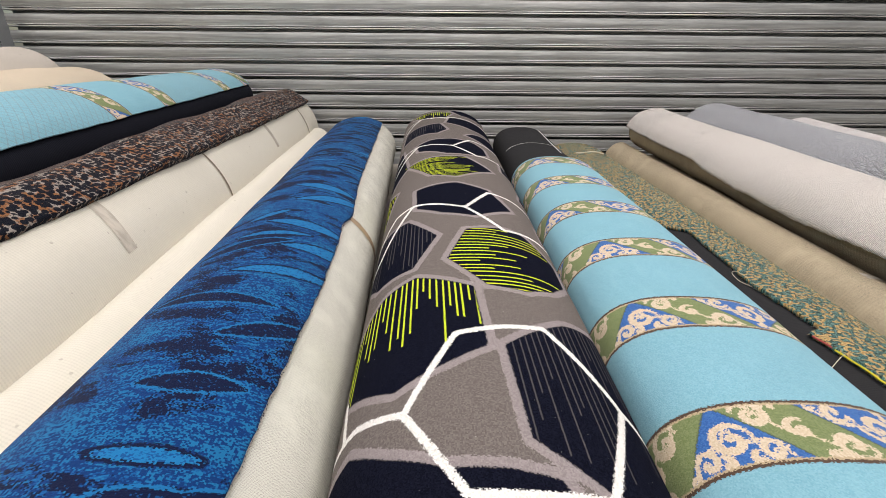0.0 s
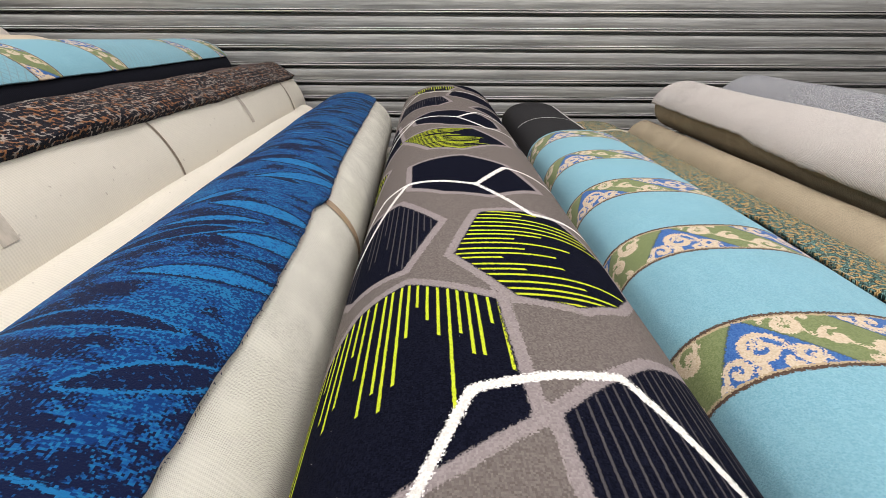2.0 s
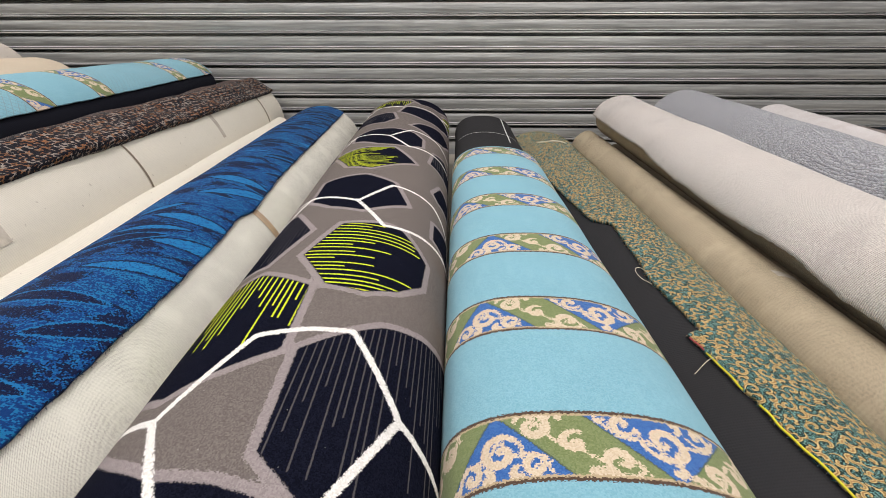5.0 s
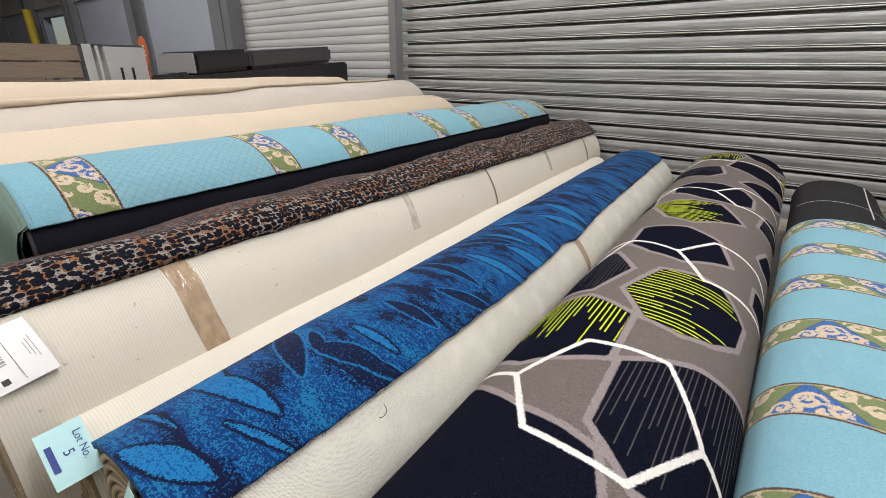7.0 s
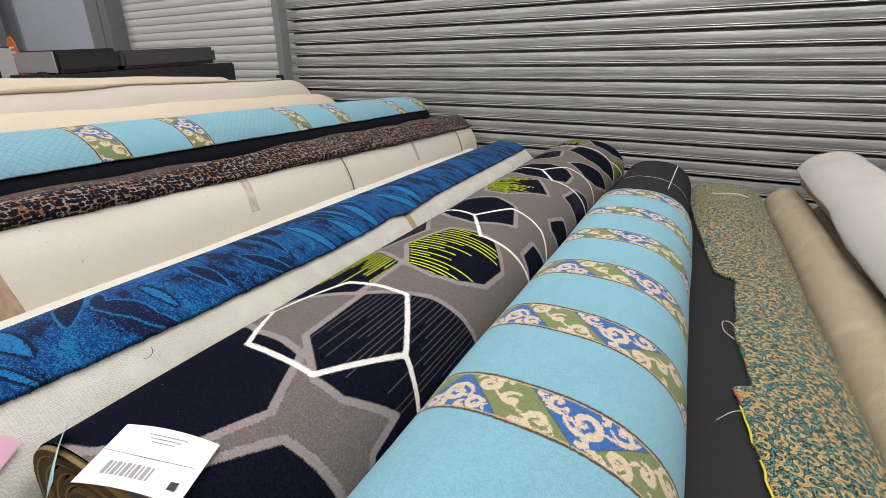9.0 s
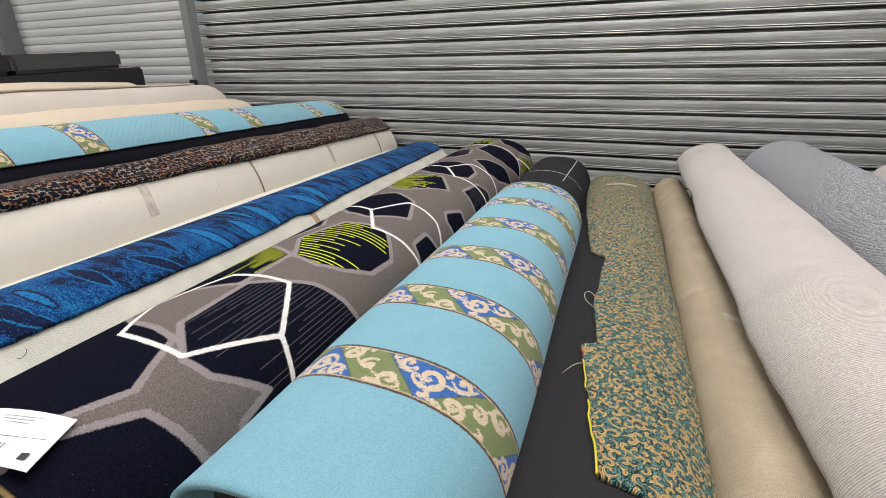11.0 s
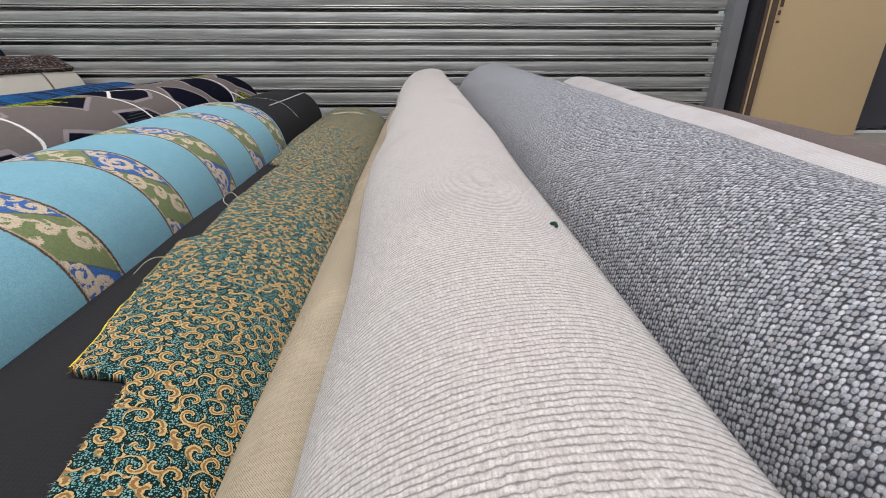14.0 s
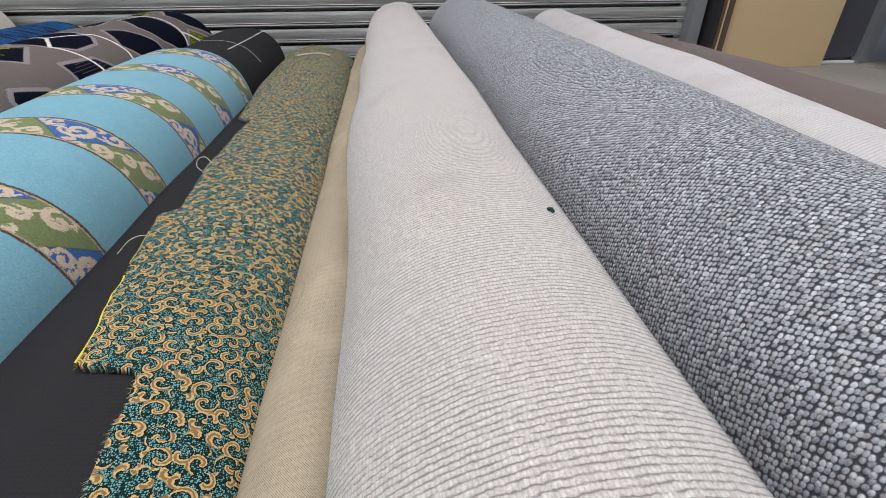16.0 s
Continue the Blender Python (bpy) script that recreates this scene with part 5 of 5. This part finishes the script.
k4 = card("pink_card", "pink card with circled number on the ivory roll", 0.12, 0.085, 0.004, CARD_PINK, card_on(IVORY, 43, -0.02, 0.012, 30, 4))
writing("22", 0.012, 0.0, 0.026, 0.004, 0.12, INK, k4, 20)
bar(-0.03, 0.008, 0.012, 0.035, 0.004, 0.12, INK, k4)
ring = [(0.012 + 0.021 * math.cos(a), 0.019 * math.sin(a), 0.0045) for a in np.linspace(0, 2 * math.pi, 19)]
ringob = strand(ring, 0.0007, INK, "inked_ring")
ringob.parent = k4
k5 = card("blue_tag", "pale blue folded tag at the dark roll's end", 0.12, 0.05, 0.004, CARD_BLUE, pose(0.03, 0.03, 0.50, 62, 22, -42))
k7 = card("mint_tag", "narrow mint tag hanging at the ivory roll's end", 0.05, 0.12, 0.004, CARD_BLUE, pose(-0.452, -0.135, 0.425, 66, 0, -14))
k8 = card("paper_label", "white paper label with barcode at the ivory roll's end", 0.115, 0.085, 0.006, PAPER, pose(-0.27, -0.14, 0.375, 62, 0, 16))
label_prints(k8, 0.115, 0.085, 0.006)
k6 = card("pink_tag", "small pink tag on the navy roll's end", 0.07, 0.06, 0.002, CARD_PINK, pose(-1.66, 0.0, 0.60, 80, 0, 20))
bar(0.0, 0.01, 0.03, 0.006, 0.002, 0.07, INK, k6)

# hanging end of the turquoise runner, backing outwards
SAGE_BACK = backing("sage_green_backing", (0.17, 0.24, 0.20), 260.0, 0.12)
vs, fs, us = [], [], []
for j, (dy, dz) in enumerate(((0.0, 0.0), (-0.03, -0.02), (-0.045, -0.07), (-0.05, -0.15), (-0.045, -0.24), (-0.06, -0.32))):
    for i in range(25):
        th = 24 + (150 - 24) * i / 24
        p = on_roll(NAVY, th, 0.022, 0.016)
        vs.append((p[0], p[1] + dy + 0.012 * math.sin(i * 0.9) * j / 5, p[2] + dz))
        us.append((i * 0.03, dz))
fs = grid_faces(25, 6)
n0 = len(vs)
vs += [(x, y + 0.012, z) for x, y, z in vs]
us += us
fs += grid_faces(25, 6, base=n0, flip=True) + [[125 + i + 1, 125 + i, n0 + 125 + i, n0 + 125 + i + 1] for i in range(24)]
runner = bpy.data.objects["turquoise_runner"]
link_part("hanging_end", mesh_from("hanging_end", vs, fs, SAGE_BACK, True, us), runner, "sage green backing of the hanging end")

# the loose flap along the greyish roll, and its dark slit
flap_root = next(o for o in scene.objects if o.get("label", "").startswith("greyish beige"))
flap_line = ragged(ramp([(-0.45, 72), (0.6, 74), (1.6, 70), (2.4, 80), (4.05, 104)]), 1.6, 31.0, 4.0)
build_sheet("loose_flap", "loose outer flap with lifted edge", "", FLAP, lambda y: 150.0, flap_line, np.linspace(-0.45, 4.05, 120), 0.006, 0.018, YELLOW_BACK, 24,
            lambda th, y: 0.012 * np.clip(1 - (th - 70) / 25, 0, 1) * (1 + np.sin(5 * y)), parent=flap_root)

# ---- the far left: bench, crate, cabinet, sign ----
VINYL = plain("black_vinyl", (0.02, 0.02, 0.023), 0.35, amount=0.1, bump=0.2, bscale=120)
VINYL_GREY = plain("dark_grey_vinyl", (0.055, 0.055, 0.06), 0.45, amount=0.12, bump=0.2, bscale=120)
PIPING = plain("pale_piping", (0.35, 0.35, 0.36), 0.5)
bench = thing("upholstered_bench", "black upholstered bench with two grey seat cushions", "bench", (-4.5, 2.05, 0))
tilt = math.tan(radians(4.3))


def sloped(x0, x1, y0, y1, z0, z1, bevel, rise):
    bm = box(x0, x1, y0, y1, z0, z1, bevel)
    for v in bm.verts:
        v.co.z += rise * v.co.y * (v.co.z > 0.5)
    return bm


part("base", sloped(-0.85, 0.0, 0.0, 2.06, 0.0, 1.085, 0.02, tilt), VINYL, bench)
part("seat_cushion", sloped(-0.80, -0.03, 0.10, 0.70, 1.092, 1.30, 0.035, tilt), VINYL, bench, "black vinyl cushion")
part("seat_cushion", sloped(-0.80, -0.03, 0.71, 1.84, 1.092, 1.275, 0.035, tilt), VINYL_GREY, bench, "dark grey vinyl cushion")
part("piping", sloped(-0.79, -0.025, 0.085, 0.102, 1.10, 1.29, 0.005, tilt), PIPING, bench, "pale edge piping")
part("bracket", box(-0.06, 0.02, -0.06, -0.005, 1.02, 1.12, 0.006), VINYL, bench)
rail = thing("black_stop", "small black stop block on the shutter guide", "fitting", (-3.905, 4.3, 1.0))
part("block", box(-0.035, 0.035, -0.05, 0.018, -0.06, 0.09, 0.006), VINYL, rail)


def wood(name, c):
    m = Mat(name, 0.75)
    o = m.obj()
    r = m.rand()
    p = m.v("ADD", m.scale(o, (1.0, 1.0, 14.0)), m.join(m.f("MULTIPLY", r, 9.0), m.f("MULTIPLY", r, 5.0)))
    g = m.noise(p, 6.0, 5.0, 0.6)
    m.colour(m.mix(g, tuple(q * 0.55 for q in c), tuple(q * 1.25 for q in c)))
    m.bump(g, 0.3, 0.004)
    return m.m


BOARD = wood("weathered_board", (0.26, 0.20, 0.15))
crate = thing("timber_crate", "weathered timber crate of horizontal boards", "crate", (-6.0, 0.0, 0))
for i in range(8):
    z = 0.02 + i * 0.172
    part("board", box(-0.02, 0.005, -0.4 + 0.01 * (i % 3), 1.64 + 0.012 * (i % 2), z, z + 0.155, 0.004), BOARD, crate)
    part("board", box(-1.1, -1.08, -0.4, 1.64, z, z + 0.155, 0.004), BOARD, crate)
for y in (-0.36, 0.62, 1.56):
    part("upright", box(-0.085, -0.022, y, y + 0.07, 0, 1.38, 0.004), BOARD, crate)
    part("upright", box(-1.078, -1.02, y, y + 0.07, 0, 1.38, 0.004), BOARD, crate)
for z in (0.03, 1.2):
    part("end_board", box(-1.078, -0.022, 1.60, 1.62, z, z + 0.14, 0.003), BOARD, crate)
WHITE_PANEL = plain("white_melamine", (0.62, 0.63, 0.62), 0.4)
cab = thing("white_cabinet", "white open-sided cabinet carcass standing near the wall", "cabinet", (-9.0, 2.62, 0))
part("side_panel", box(-0.6, 0.0, 0.30, 0.90, 0.0, 1.47, 0.004), WHITE_PANEL, cab)
part("front_panel", box(-0.04, 0.0, 0.0, 0.12, 0.0, 1.50, 0.003), WHITE_PANEL, cab)
part("divider", box(-0.05, -0.01, 0.18, 0.22, 0.0, 1.48, 0.003), WHITE_PANEL, cab)
part("top", box(-0.6, -0.06, 0.0, 0.90, 1.475, 1.50, 0.003), VINYL_GREY, cab)
for y in (0.45, 0.62):
    part("bar", box(0.05, 0.075, y, y + 0.03, 0.0, 1.15), VINYL, cab, "dark leaning bar")
ORANGE = plain("orange_sign_face", (0.62, 0.16, 0.06), 0.5)
sign = thing("round_sign", "orange oval sign on a short stand by the wall", "sign", (-10.3, 4.05, 0))
bm = bmesh.new()
bmesh.ops.create_cone(bm, cap_ends=True, segments=28, radius1=0.24, radius2=0.24, depth=0.02, matrix=pose(0, -0.02, 1.42, 90) @ Matrix.Diagonal((0.75, 1.25, 1, 1)))
part("face", bm, ORANGE, sign)
for z in (1.36, 1.44, 1.52):
    part("printed_bar", box(-0.1, 0.1, -0.0335, -0.031, z, z + 0.03), PAPER, sign)
part("post", box(-0.02, 0.02, -0.005, 0.03, 0.0, 1.3), ORANGE, sign)
part("foot", box(-0.2, 0.2, -0.2, 0.2, 0.0, 0.03, 0.005), VINYL, sign)
EXIT_M = Mat("exit_sign_glow", 0.5)
EXIT_M.set("Base Color", (0.02, 0.3, 0.22, 1)).set("Emission Color", (0.2, 0.9, 0.75, 1)).set("Emission Strength", 1.6)
ex = thing("exit_sign", "lit green emergency sign above the doorway", "sign", (-15.9, 4.3, 2.82), kind="structure")
part("casing", box(-0.32, 0.32, -0.06, 0.2, 0.0, 0.34, 0.01), PAPER, ex)
part("panel", box(-0.29, 0.29, -0.066, -0.0605, 0.03, 0.31), EXIT_M.m, ex, "glowing green panel")
YELLOW = plain("yellow_bollard_paint", (0.62, 0.44, 0.03), 0.5)
bol = thing("yellow_post", "yellow painted guard post beside the doorway", "post", (-17.3, 4.1, 0))
bm = bmesh.new()
bmesh.ops.create_cone(bm, cap_ends=True, segments=16, radius1=0.1, radius2=0.1, depth=2.6, matrix=pose(0, 0, 1.3))
part("tube", bm, YELLOW, bol)
part("base_plate", box(-0.15, 0.15, -0.15, 0.15, 0.0, 0.02), YELLOW, bol)

# ---- the far right: sheets leaning by the shutter, dark door, bin ----
CARDB = plain("tan_cardboard", (0.56, 0.42, 0.235), 0.8, amount=0.05, scale=1.2, bump=0.05)
BROWN_EDGE = wood("dark_brown_edge", (0.10, 0.065, 0.045))
sheets = thing("cardboard_sheet", "tall tan cardboard sheet leaning beside the shutter", "cardboard", (4.715, 4.24, 0))
part("panel", box(0.0, 1.08, 0.0, 0.03, 0.0, 2.7, 0.003), CARDB, sheets)
for i in range(26):
    h = 0.02 + 0.016 * ((i * 7) % 3)
    part("printed_mark", box(0.035, 0.065 - 0.008 * (i % 2), -0.0035, -0.0005, 0.95 + i * 0.062, 0.95 + i * 0.062 + h), BROWN_EDGE, sheets)
for i, (x, w, mat) in enumerate(((4.55, 0.05, VINYL), (4.605, 0.03, BROWN_EDGE), (4.638, 0.015, CARDB), (4.657, 0.052, BROWN_EDGE))):
    t = thing("leaning_board", "narrow dark brown board standing on edge by the shutter", "board", (x, 4.2, 0), "boards by the shutter")
    part("board", box(0, w, 0.0, 0.17, 0.0, 2.6, 0.003), mat, t)
DOOR_GREY = plain("dark_grey_door", (0.07, 0.072, 0.085), 0.55)
dr = thing("door_1", "dark grey flush door with small pale handle", "door", (5.82, 4.38, 0), kind="structure")
part("leaf", box(0.0, 0.44, 0.0, 0.038, 0.06, 2.4, 0.003), DOOR_GREY, dr)
part("frame", box(0.44, 0.56, -0.06, 0.038, 0.0, 2.45, 0.004), POST, dr)
part("handle", box(0.30, 0.36, -0.05, -0.002, 0.93, 0.96, 0.008), PAPER, dr, "pale handle")
# white strip painted in for the daylight showing under the door
part("door_gap_light", box(0.0, 0.44, -0.02, 0.038, 0.0, 0.022, 0.003), PAPER, dr)
bin_ = thing("black_bin", "black plastic bin standing on the floor", "bin", (6.52, 3.9, 0))
bm = bmesh.new()
bmesh.ops.create_cone(bm, cap_ends=True, segments=24, radius1=0.24, radius2=0.29, depth=0.62, matrix=pose(0, 0, 0.31))
part("tub", bm, VINYL, bin_)
bm = bmesh.new()
bmesh.ops.create_cone(bm, cap_ends=True, segments=24, radius1=0.31, radius2=0.30, depth=0.04, matrix=pose(0, 0, 0.64))
part("rim", bm, VINYL_GREY, bin_)

# roof panels that the light comes through
PANEL_M = Mat("translucent_roof_panel", 0.6)
PANEL_M.set("Base Color", (0.8, 0.8, 0.8, 1)).set("Emission Color", (1, 0.98, 0.95, 1)).set("Emission Strength", 3.0)
for lx, ly in LAMPS:
    t = thing("roof_light", "pale rectangular light panel fixed under the roof", "light", (lx, ly, ROOF - 0.1), "roof lights", "structure")
    part("housing", box(-1.34, 1.34, -0.59, 0.59, 0.0, 0.098), ROOF_SHEET, t)
    part("diffuser", box(-1.3, 1.3, -0.55, 0.55, -0.012, -0.002), PANEL_M.m, t)
